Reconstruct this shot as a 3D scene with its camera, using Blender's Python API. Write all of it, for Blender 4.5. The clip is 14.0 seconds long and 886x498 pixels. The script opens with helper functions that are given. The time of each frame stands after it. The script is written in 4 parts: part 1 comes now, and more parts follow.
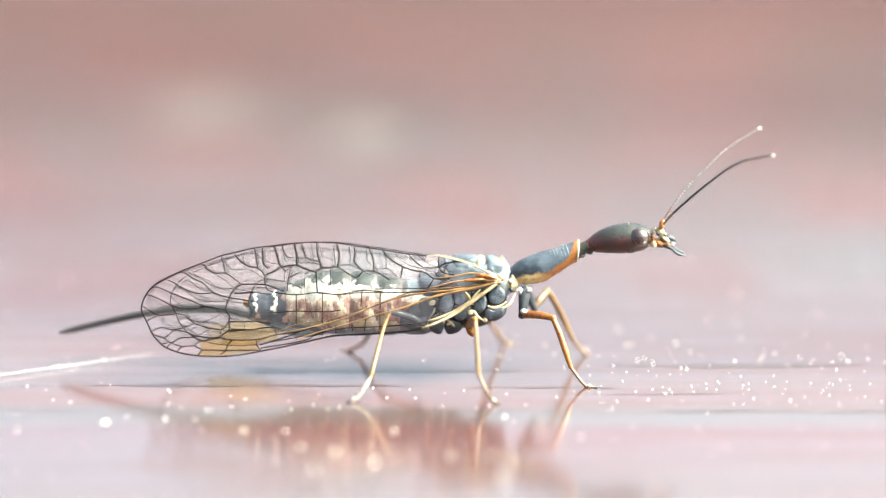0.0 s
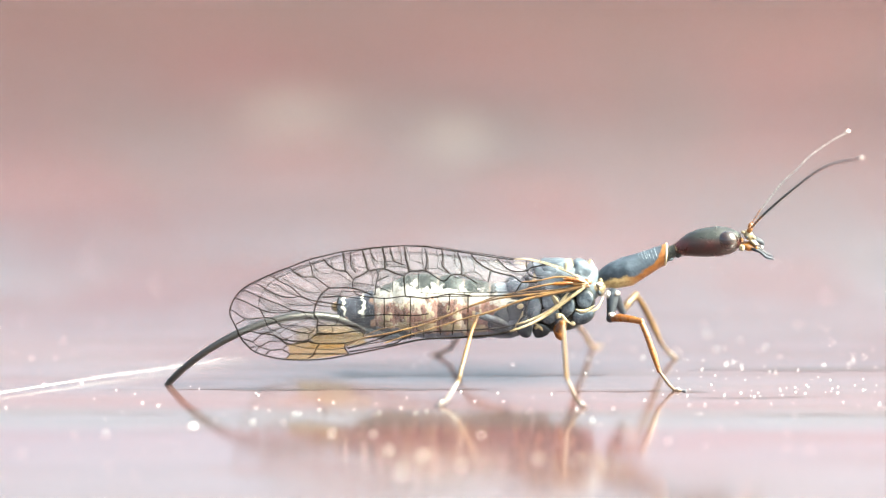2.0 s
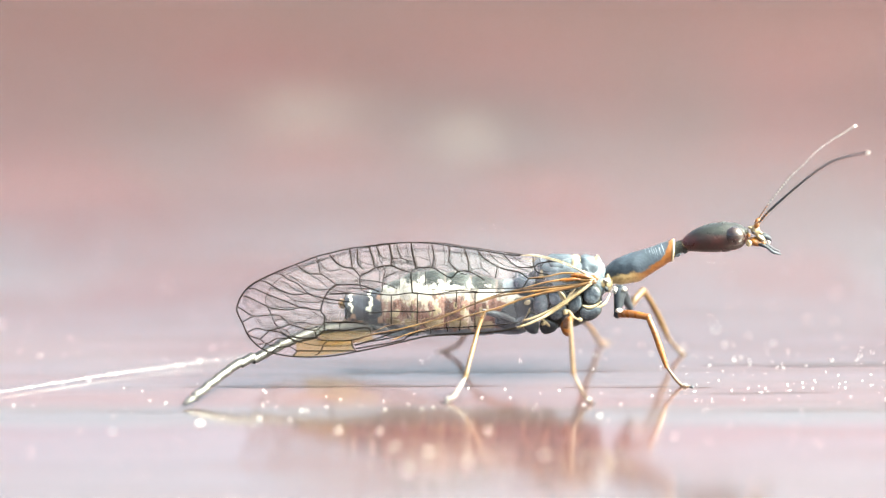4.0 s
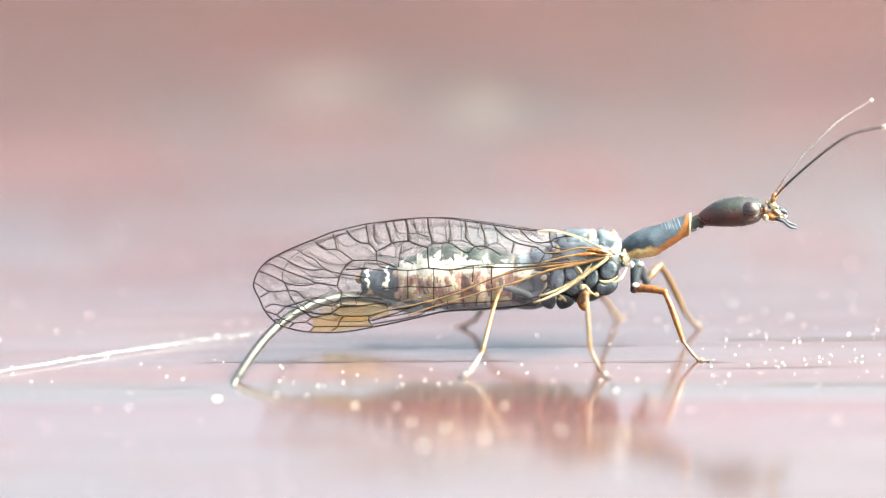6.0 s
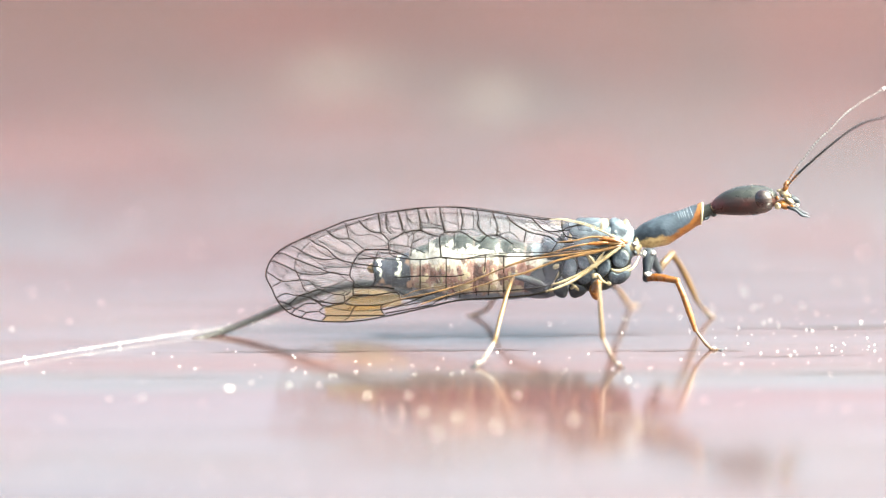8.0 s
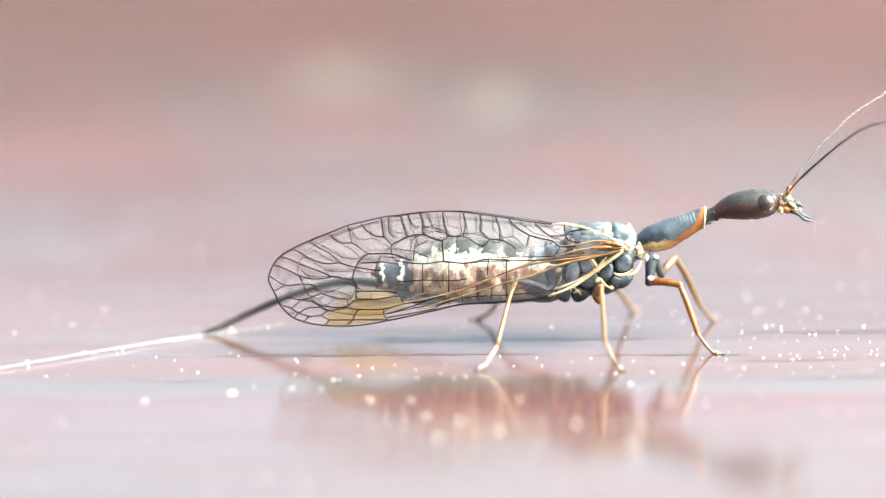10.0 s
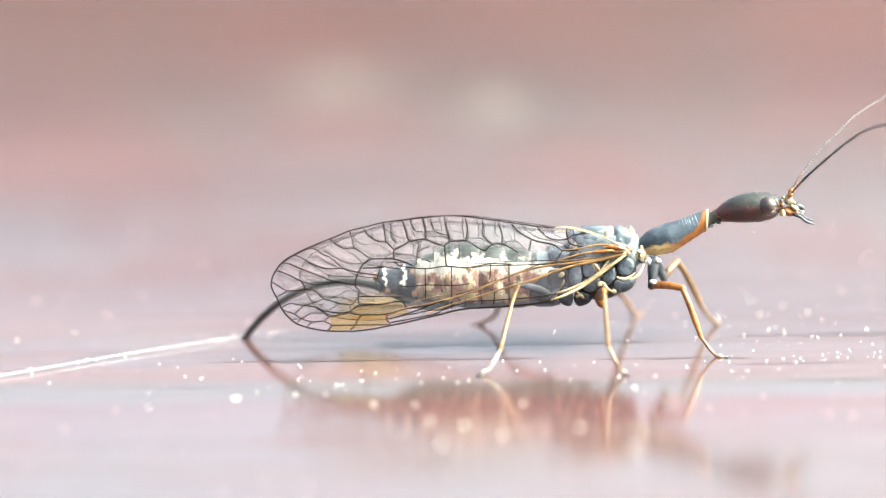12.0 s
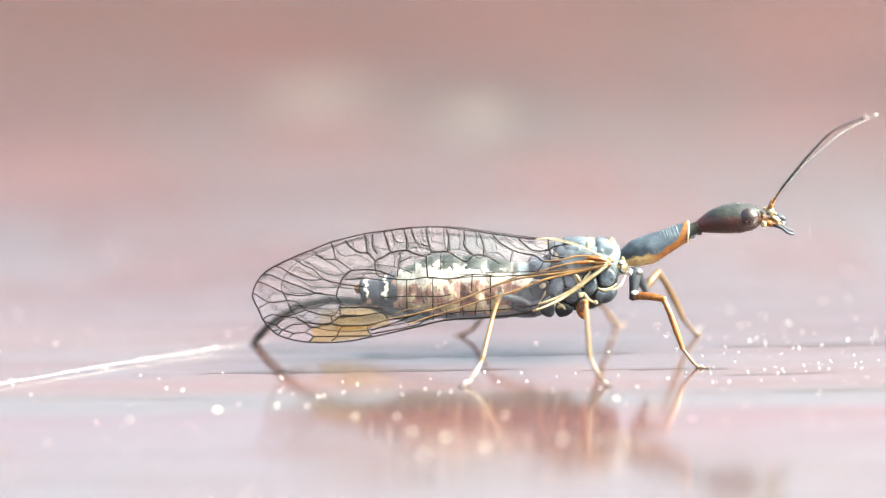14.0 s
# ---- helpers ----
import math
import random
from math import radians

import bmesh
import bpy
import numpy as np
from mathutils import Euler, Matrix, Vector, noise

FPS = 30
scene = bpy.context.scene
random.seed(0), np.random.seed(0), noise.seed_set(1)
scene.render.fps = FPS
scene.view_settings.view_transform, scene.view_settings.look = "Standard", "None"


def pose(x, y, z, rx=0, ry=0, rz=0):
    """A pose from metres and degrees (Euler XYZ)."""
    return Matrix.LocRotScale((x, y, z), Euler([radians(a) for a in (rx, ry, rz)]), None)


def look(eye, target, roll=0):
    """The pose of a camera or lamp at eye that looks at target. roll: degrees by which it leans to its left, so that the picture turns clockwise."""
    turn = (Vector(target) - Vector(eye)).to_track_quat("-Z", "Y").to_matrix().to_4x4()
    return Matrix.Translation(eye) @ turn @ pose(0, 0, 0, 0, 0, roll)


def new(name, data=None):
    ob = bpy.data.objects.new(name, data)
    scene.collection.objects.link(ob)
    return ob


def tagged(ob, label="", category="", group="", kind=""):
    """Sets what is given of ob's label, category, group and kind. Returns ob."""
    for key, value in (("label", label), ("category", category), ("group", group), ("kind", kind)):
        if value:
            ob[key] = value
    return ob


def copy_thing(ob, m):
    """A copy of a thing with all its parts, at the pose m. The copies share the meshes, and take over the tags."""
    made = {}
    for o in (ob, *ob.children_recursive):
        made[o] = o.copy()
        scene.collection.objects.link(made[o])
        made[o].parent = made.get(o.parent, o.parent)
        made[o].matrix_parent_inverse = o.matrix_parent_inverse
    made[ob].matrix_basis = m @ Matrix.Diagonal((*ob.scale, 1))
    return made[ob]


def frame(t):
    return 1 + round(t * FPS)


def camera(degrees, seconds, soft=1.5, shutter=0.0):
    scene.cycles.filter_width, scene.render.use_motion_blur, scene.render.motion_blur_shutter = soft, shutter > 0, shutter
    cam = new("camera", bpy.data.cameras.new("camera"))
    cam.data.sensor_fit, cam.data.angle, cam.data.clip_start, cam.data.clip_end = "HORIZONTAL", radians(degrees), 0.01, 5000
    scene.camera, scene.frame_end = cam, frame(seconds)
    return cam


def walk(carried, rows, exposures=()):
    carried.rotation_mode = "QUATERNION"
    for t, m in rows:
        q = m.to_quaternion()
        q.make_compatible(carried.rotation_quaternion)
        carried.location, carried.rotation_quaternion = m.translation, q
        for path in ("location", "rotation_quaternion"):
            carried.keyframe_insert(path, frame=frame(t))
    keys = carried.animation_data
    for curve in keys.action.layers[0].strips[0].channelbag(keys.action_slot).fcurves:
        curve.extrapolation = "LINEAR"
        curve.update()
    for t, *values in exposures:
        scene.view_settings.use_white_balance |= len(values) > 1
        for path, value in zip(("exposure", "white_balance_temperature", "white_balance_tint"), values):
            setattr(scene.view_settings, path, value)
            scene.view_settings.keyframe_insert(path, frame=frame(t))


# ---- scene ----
MM = 0.001


def view(x, y, z, turn, down, lean):
    """The camera's pose: place in millimetres, turn to the left, tilt down and roll in degrees."""
    return pose(x * MM, y * MM, z * MM, 0, 0, turn) @ pose(0, 0, 0, 90 - down) @ pose(0, 0, 0, 0, 0, lean)


# ---- camera ----
cam = camera(14.0, 14.0, soft=1.3)
cam.data.dof.use_dof = True
cam.data.dof.focus_distance = 0.0995
cam.data.dof.aperture_fstop = 27.0
walk(cam, [
    (0.0, view(0.000, -98.40, 22.700, 0.000, 11.030, 0.000)),
    (0.5, view(0.258, -98.40, 22.666, 0.683, 11.049, -0.095)),
    (1.0, view(0.285, -98.40, 22.605, 1.421, 10.957, -0.122)),
    (1.5, view(0.371, -98.40, 22.571, 1.600, 10.924, -0.353)),
    (2.0, view(0.328, -98.40, 22.541, 1.613, 10.878, -0.385)),
    (4.5, view(0.815, -98.40, 22.443, 2.024, 10.884, -0.695)),
    (5.0, view(0.622, -98.40, 22.668, 2.001, 11.208, -0.732)),
    (5.5, view(0.846, -98.40, 22.528, 2.199, 11.193, -0.818)),
    (6.0, view(0.846, -98.40, 22.569, 2.299, 11.336, -0.875)),
    (6.5, view(0.815, -98.40, 22.700, 2.397, 11.453, -0.930)),
    (7.0, view(0.740, -98.40, 22.702, 2.447, 11.570, -1.006)),
    (7.5, view(0.705, -98.40, 22.677, 2.367, 11.537, -1.003)),
    (8.0, view(0.850, -98.40, 22.637, 2.502, 11.543, -1.012)),
    (8.5, view(0.670, -98.40, 22.630, 2.395, 11.546, -0.931)),
    (8.7, view(1.016, -98.40, 22.726, 2.688, 11.562, -1.028)),
    (10.8, view(0.565, -98.40, 22.741, 2.369, 11.442, -0.960)),
    (11.0, view(0.473, -98.40, 22.678, 2.320, 11.316, -0.943)),
    (11.5, view(0.703, -98.40, 22.758, 2.560, 11.373, -1.081)),
    (12.0, view(0.759, -98.40, 22.690, 2.528, 11.431, -1.350)),
    (12.5, view(0.670, -98.40, 22.679, 2.422, 11.352, -1.162)),
    (13.0, view(0.728, -98.40, 22.785, 2.349, 11.336, -1.326)),
    (13.5, view(0.617, -98.40, 22.638, 2.213, 11.238, -1.259)),
    (14.0, view(0.602, -98.40, 22.720, 2.131, 11.279, -1.308)),
], exposures=((0.0, 2.8, 6620, -11), (14.0, 2.8, 6620, -11)))

# ---- light ----
SUN_UP, SUN_TURN = 48.0, 98.0     # degrees above the ground, degrees from north (+y) towards east (+x)
sky_world = bpy.data.worlds.new("sky")
scene.world = sky_world
sky_world.use_nodes = True
sky_tree = sky_world.node_tree
sky = sky_tree.nodes.new("ShaderNodeTexSky")
sky.sky_type, sky.sun_disc = "NISHITA", False
sky.sun_elevation, sky.sun_rotation = radians(SUN_UP), radians(SUN_TURN)
sky.air_density, sky.dust_density, sky.ozone_density = 0.35, 9.5, 0.0
sky_tree.links.new(sky.outputs[0], sky_tree.nodes["Background"].inputs[0])
sky_tree.nodes["Background"].inputs[1].default_value = 0.15
sun = new("sun", bpy.data.lights.new("sun", "SUN"))
sun.data.energy, sun.data.angle, sun.data.color = 1.65, radians(18.0), (1.0, 0.98, 0.965)
sun_way = Vector((math.sin(radians(SUN_TURN)) * math.cos(radians(SUN_UP)), math.cos(radians(SUN_TURN)) * math.cos(radians(SUN_UP)), math.sin(radians(SUN_UP))))
sun.matrix_world = look(sun_way * 3, (0, 0, 0))


# ---- materials ----
class Nodes:
    """A node material with short ways to add nodes."""

    def __init__(self, name):
        self.mat = bpy.data.materials.new(name)
        self.mat.use_nodes = True
        self.tree = self.mat.node_tree
        self.bsdf = self.tree.nodes["Principled BSDF"]
        self.out = self.tree.nodes["Material Output"]

    def add(self, kind, **inputs):
        n = self.tree.nodes.new("ShaderNode" + kind)
        for key, value in inputs.items():
            self.put(n.inputs[key.replace("_", " ")], value)
        return n

    def put(self, socket, value):
        if isinstance(value, bpy.types.NodeSocket):
            self.tree.links.new(value, socket)
        else:
            socket.default_value = value

    def coords(self, scale, which="Object", turn=0.0):
        m = self.add("Mapping", Scale=scale, Rotation=(0, 0, radians(turn)))
        self.put(m.inputs["Vector"], self.add("TexCoord").outputs[which])
        return m.outputs[0]

    def noise(self, vector, scale, detail=3.0, rough=0.55):
        n = self.add("TexNoise", Vector=vector, Scale=scale, Detail=detail, Roughness=rough)
        return n.outputs[0]

    def ramp(self, value, *stops):
        n = self.add("ValToRGB", Fac=value)
        els = n.color_ramp.elements
        els.remove(els[1])
        els[0].position, els[0].color = stops[0][0], (*stops[0][1], 1)
        for at, colour in stops[1:]:
            els.new(at).color = (*colour, 1)
        return n.outputs[0]

    def grey(self, value, *stops):
        return self.ramp(value, *[(at, (g, g, g)) for at, g in stops])

    def mix(self, fac, a, b, how="MIX"):
        n = self.tree.nodes.new("ShaderNodeMix")
        n.data_type, n.blend_type = "RGBA", how
        for i, v in ((0, fac), (6, a), (7, b)):
            self.put(n.inputs[i], v if not (isinstance(v, tuple) and len(v) == 3) else (*v, 1))
        return n.outputs[2]

    def bump(self, height, strength, depth):
        return self.add("Bump", Strength=strength, Distance=depth, Height=height).outputs[0]

    def set(self, **inputs):
        for key, value in inputs.items():
            if isinstance(value, tuple) and len(value) == 3:
                value = (*value, 1)
            self.put(self.bsdf.inputs[key.replace("_", " ")], value)
        return self.mat


def shell(name, dark, light, rough=0.35, scale=2500.0, relief=0.00003, coat=0.0, ior=1.5, satin=0.22):
    """Insect cuticle: two tones in patches, a fine leathery relief."""
    n = Nodes(name)
    at = n.coords((1, 1, 1))
    big = n.noise(at, scale * 0.4, 3)
    fine = n.noise(at, scale * 4, 2)
    colour = n.mix(n.grey(big, (0.35, 0.0), (0.65, 1.0)), dark, light)
    gloss = n.grey(fine, (0.3, max(rough - 0.1, 0.03)), (0.7, rough + 0.12))
    return n.set(Base_Color=colour, Roughness=gloss, Coat_Weight=coat, Coat_Roughness=satin, IOR=ior,
                 Normal=n.bump(n.mix(0.5, big, fine), 0.5, relief))


def head_skin():
    """Polished head: maroon below; the olive-grey above puts the sky's sheen into the colour."""
    n = Nodes("head_shell")
    up = n.add("SeparateXYZ", Vector=n.add("TexCoord").outputs["Generated"]).outputs[2]
    mottle = n.noise(n.coords((1, 1, 1)), 1700.0, 4, 0.65)
    tone = n.ramp(up, (0.15, (0.016, 0.006, 0.006)), (0.45, (0.05, 0.011, 0.011)), (0.6, (0.034, 0.013, 0.011)), (0.7, (0.015, 0.017, 0.016)), (0.95, (0.022, 0.026, 0.026)))
    tone = n.mix(n.grey(mottle, (0.45, 0.0), (0.62, 0.75)), tone, (0.007, 0.006, 0.006))
    return n.set(Base_Color=tone, Roughness=n.grey(mottle, (0.3, 0.2), (0.7, 0.42)), IOR=1.5, Normal=n.bump(n.noise(n.coords((1, 1, 1)), 7000.0, 3), 0.6, 0.00003))


def shield_skin():
    """Neck shield: slate above, cream to amber along the lower edge and up the front, the border ragged."""
    n = Nodes("neck_shield")
    box = n.add("SeparateXYZ", Vector=n.add("TexCoord").outputs["Generated"])
    border = n.grey(box.outputs[0], (0.0, 0.05), (0.22, 0.16), (0.38, 0.24), (0.66, 0.45), (0.8, 0.62), (0.9, 0.8), (1.0, 1.0))
    patch = n.noise(n.coords((1, 1, 1)), 1700.0, 3, 0.6)
    fine = n.noise(n.coords((1, 1, 1)), 8000.0, 2)
    over = n.add("Math", Value=box.outputs[2])
    over.operation = "SUBTRACT"
    n.put(over.inputs[1], border)
    level = n.add("Math", Value=over.outputs[0])
    n.put(level.inputs[1], n.grey(patch, (0.3, 0.4), (0.7, 0.6)))
    slate = n.mix(n.grey(patch, (0.35, 0.0), (0.65, 1.0)), (0.014, 0.02, 0.03), (0.05, 0.066, 0.09))
    warm = n.mix(n.grey(n.mix(0.3, box.outputs[0], patch), (0.4, 0.0), (0.62, 1.0)), (0.4, 0.3, 0.15), (0.2, 0.075, 0.018))
    warm = n.mix(n.grey(fine, (0.45, 0.0), (0.7, 0.5)), warm, (0.08, 0.03, 0.01))
    tone = n.mix(n.grey(level.outputs[0], (0.5, 1.0), (0.56, 0.0)), slate, warm)
    return n.set(Base_Color=tone, Roughness=n.grey(fine, (0.3, 0.35), (0.7, 0.55)), IOR=1.35, Normal=n.bump(n.mix(0.5, patch, fine), 0.7, 0.00005))


def varnished_wood():
    """Red-brown varnished board: grain along x in grey and pink bands, long dark cracks, soft-edged spots, a glossy
    coat that has gone from the pink bands.
    """
    n = Nodes("varnished_wood")
    plain = n.coords((1, 1, 1))
    place = n.add("SeparateXYZ", Vector=plain)
    grain = n.coords((1.0, 13.0, 13.0), turn=0.8)
    streak = n.noise(grain, 55.0, 4, 0.6)
    fine = n.noise(grain, 300.0, 3, 0.6)
    patches = n.noise(n.coords((1.0, 2.6, 1.0), turn=0.8), 17.0, 3, 0.5)
    spots = n.noise(plain, 900.0, 3)

    def sums(kind, a, b):
        m = n.add("Math")
        m.operation = kind
        n.put(m.inputs[0], a)
        n.put(m.inputs[1], b)
        return m.outputs[0]

    def bands(wobble, sway, start, span, *stops):
        """Grain bands by their place across the board, with wavering borders."""
        y = sums("ADD", place.outputs[1], sums("MULTIPLY", sums("SUBTRACT", wobble, 0.5), sway))
        return n.grey(sums("DIVIDE", sums("SUBTRACT", y, start), span), *stops)

    slow = n.noise(n.coords((1.0, 2.0, 1.0)), 60.0, 3, 0.6)
    broad = n.noise(n.coords((1.0, 1.6, 1.0)), 14.0, 2, 0.5)
    near = bands(slow, 2.2 * MM, -10 * MM, 20 * MM, (0.0, 0.0), (0.12, 0.12), (0.2, 0.05), (0.29, 0.15), (0.305, 0.7), (0.38, 0.6), (0.405, 0.45), (0.55, 0.45),
                 (0.62, 0.3), (0.66, 0.55), (0.74, 0.45), (0.8, 0.1), (0.9, 0.35), (1.0, 0.3))
    far = bands(broad, 26 * MM, 10 * MM, 90 * MM, (0.0, 0.3), (0.06, 0.2), (0.14, 0.65), (0.27, 0.6), (0.36, 0.2), (0.47, 0.15), (0.54, 0.75), (0.66, 0.95), (0.8, 0.75), (1.0, 0.5))
    pink = n.mix(n.grey(sums("MULTIPLY", place.outputs[1], 100.0), (0.8, 0.0), (1.2, 1.0)), near, far)
    pink = n.mix(0.38, pink, n.grey(streak, (0.35, 1.0), (0.65, 0.0)))
    cloud = n.noise(n.coords((1.0, 0.45, 1.0)), 130.0, 2, 0.5)
    pink = n.mix(n.grey(sums("MULTIPLY", place.outputs[1], 100.0), (0.8, 0.15), (1.6, 0.5)), pink, n.grey(cloud, (0.42, 0.0), (0.58, 1.0)))

    def blot(x, y, wide, deep, inner, outer):
        """A soft-edged spot with an uneven border."""
        d = n.add("VectorMath", Vector=n.coords((1, wide / deep, 1)))
        d.operation = "DISTANCE"
        d.inputs[1].default_value = (x * MM, y * wide / deep * MM, 0)
        return n.grey(sums("DIVIDE", sums("MULTIPLY", d.outputs["Value"], n.grey(slow, (0.3, 0.6), (0.7, 1.4))), wide * MM), (inner, 1.0), (outer, 0.0))

    for x, y, wide, deep in ((*(-10.10, 48.59), 7, 9), (*(-1.81, 37.31), 4, 6), (*(13.21, 17.19), 3, 4), (*(-3.27, 44.88), 7, 6)):
        pink = n.mix(blot(x, y, wide, deep, 0.3, 1.0), pink, (0.0, 0.0, 0.0))
    red = n.mix(pink, (0.046, 0.036, 0.036), (0.08, 0.034, 0.038))
    red = n.mix(n.grey(fine, (0.42, 0.45), (0.62, 0.0)), red, (0.085, 0.053, 0.05))
    red = n.mix(n.grey(patches, (0.40, 0.6), (0.52, 0.0)), red, (0.04, 0.015, 0.015))
    # reddish spot: the wing spot's amber reflection put into the wood's colour
    red = n.mix(blot(-6.0, -2.9, 1.7, 0.5, 0.3, 1.0), red, (0.09, 0.042, 0.032))
    grey_band = bands(slow, 1.0 * MM, -14 * MM, 20 * MM, (0.39, 0.0), (0.43, 0.35), (0.49, 0.35), (0.52, 0.0))
    red = n.mix(grey_band, red, (0.05, 0.044, 0.041))
    maroon_band = bands(slow, 1.0 * MM, -14 * MM, 20 * MM, (0.08, 0.0), (0.2, 0.2), (0.37, 0.42), (0.40, 0.0))
    red = n.mix(maroon_band, red, (0.075, 0.025, 0.031))
    for x, y, wide, deep in ((*(-10.05, 47.83), 2.6, 5.0), (*(-3.08, 41.34), 1.8, 4.5)):
        red = n.mix(blot(x, y, wide, deep, 0.2, 1.1), red, (0.13, 0.105, 0.098))
    crack = None
    for y, wide, seed, start, stop in ((-1.62, 0.15, 31.0, -12.0, -0.5), (0.18, 0.26, 47.0, -6.0, 2.6), (-1.85, 0.07, 61.0, 0.5, 5.0), (-4.6, 0.07, 23.0, -20.0, 20.0), (4.4, 0.22, 19.0, -9.0, -2.0), (-2.6, 0.05, 53.0, 3.0, 9.0),
                                       (0.9, 0.16, 37.0, 4.0, 14.0)):
        waver = n.noise(n.coords((1.0, 0.02, 1.0)), seed * 6.0, 5, 0.65)
        off = sums("ABSOLUTE", sums("SUBTRACT", sums("ADD", place.outputs[1], sums("MULTIPLY", sums("SUBTRACT", waver, 0.5), 0.55 * MM)), y * MM), 0.0)
        open_by = n.grey(n.noise(n.coords((1.0, 0.1, 1.0)), seed * 5.0, 3, 0.6), (0.42, 0.05), (0.58, 1.5))
        line = n.grey(sums("DIVIDE", off, sums("MULTIPLY", open_by, wide * 1.5 * MM)), (0.2, 0.95), (1.0, 0.0))
        reach = n.grey(sums("DIVIDE", sums("SUBTRACT", place.outputs[0], start * MM), (stop - start) * MM), (0.0, 0.0), (0.1, 1.0), (0.9, 1.0), (1.0, 0.0))
        line = n.mix(1.0, line, reach, "MULTIPLY")
        crack = line if crack is None else n.mix(1.0, crack, line, "LIGHTEN")
    red = n.mix(crack, red, (0.03, 0.018, 0.016))
    height = n.mix(0.12, n.mix(0.35, streak, fine), spots)
    height = n.mix(crack, height, (0.0, 0.0, 0.0))
    gloss = n.grey(streak, (0.3, 0.10), (0.7, 0.18))
    whole = n.mix(crack, (1.0, 1.0, 1.0), (0.45, 0.45, 0.45))
    worn = n.mix(1.0, n.grey(streak, (0.38, 0.5), (0.53, 1.0)), n.grey(fine, (0.36, 0.6), (0.56, 1.0)), "MULTIPLY")
    varnish = n.mix(1.0, n.mix(1.0, n.grey(pink, (0.0, 1.0), (1.0, 0.05)), worn, "MULTIPLY"), whole, "MULTIPLY")
    return n.set(Base_Color=red, Roughness=gloss, IOR=1.5, Normal=n.bump(height, 0.25, 0.00004), Specular_IOR_Level=n.mix(1.0, whole, n.grey(pink, (0.0, 0.55), (1.0, 0.3)), "MULTIPLY"),
                 Coat_Weight=varnish, Coat_IOR=1.6, Coat_Roughness=0.12)


def grit_skin(name, clear=0.0):
    """Pale crystalline grit or silk: half see-through, with bright facets."""
    n = Nodes(name)
    tone = n.grey(n.noise(n.coords((1, 1, 1)), 5000.0, 2), (0.3, 0.8), (0.7, 0.95))
    lit = n.add("BsdfDiffuse", Color=tone)
    glow = n.add("BsdfTranslucent", Color=tone)
    facet = n.add("BsdfGlossy", Color=(1, 1, 1, 1), Roughness=0.16)
    soft = n.add("MixShader", Fac=0.45)
    n.put(soft.inputs[1], lit.outputs[0])
    n.put(soft.inputs[2], glow.outputs[0])
    mixed = n.add("MixShader", Fac=0.15)
    n.put(mixed.inputs[1], soft.outputs[0])
    n.put(mixed.inputs[2], facet.outputs[0])
    thin = n.add("MixShader", Fac=clear)
    n.put(thin.inputs[1], mixed.outputs[0])
    n.put(thin.inputs[2], n.add("BsdfTransparent").outputs[0])
    n.put(n.out.inputs[0], thin.outputs[0])
    return n.mat


def sum_of(n, value, times, plus):
    m = n.add("Math", Value=value)
    m.operation = "MULTIPLY_ADD"
    m.inputs[1].default_value, m.inputs[2].default_value = times, plus
    return m.outputs[0]


def wing_skin(name, tint, veil):
    """Clear thin wing membrane: it lets the light through and mirrors a little of the sky."""
    n = Nodes(name)
    at = n.coords((1, 1, 1))
    clear = n.add("BsdfTransparent", Color=(*tint, 1))
    along = sum_of(n, n.add("SeparateXYZ", Vector=at).outputs[0], 100.0, 0.5)
    high = n.grey(sum_of(n, n.add("SeparateXYZ", Vector=at).outputs[2], 250.0, 0.0), (0.58, 0.0), (0.7, 1.0))
    pleat = n.mix(high, (0.12, 0.12, 0.12), n.grey(along, (0.0, 0.12), (0.25, 0.25), (0.45, 1.0)))
    ripple = n.add("Bump", Strength=pleat, Distance=0.00022, Height=n.noise(at, 1300.0, 3)).outputs[0]
    film = n.ramp(n.noise(at, 420.0, 2), (0.35, (0.9, 0.75, 0.95)), (0.5, (1, 1, 1)), (0.65, (0.75, 0.95, 0.95)))
    gloss = n.add("BsdfGlossy", Color=film, Roughness=0.22, Normal=ripple)
    milk = n.add("BsdfTranslucent", Color=(*tint, 1))
    # whiter high up near the root: the sheen there is painted in as milk
    body = n.add("MixShader", Fac=n.mix(high, (veil, veil, veil), n.grey(along, (0.0, veil), (0.2, veil), (0.36, veil * 1.5), (0.5, veil * 4))))
    n.put(body.inputs[1], clear.outputs[0])
    n.put(body.inputs[2], milk.outputs[0])
    glint = n.add("LayerWeight").outputs["Facing"]
    mixed = n.add("MixShader", Fac=n.mix(high, n.grey(glint, (0.0, 0.014), (0.5, 0.024), (0.8, 0.1), (1.0, 0.7)), n.grey(glint, (0.0, 0.024), (0.5, 0.036), (0.8, 0.12), (1.0, 0.7))))
    n.put(mixed.inputs[1], body.outputs[0])
    n.put(mixed.inputs[2], gloss.outputs[0])
    n.put(n.out.inputs[0], mixed.outputs[0])
    return n.mat


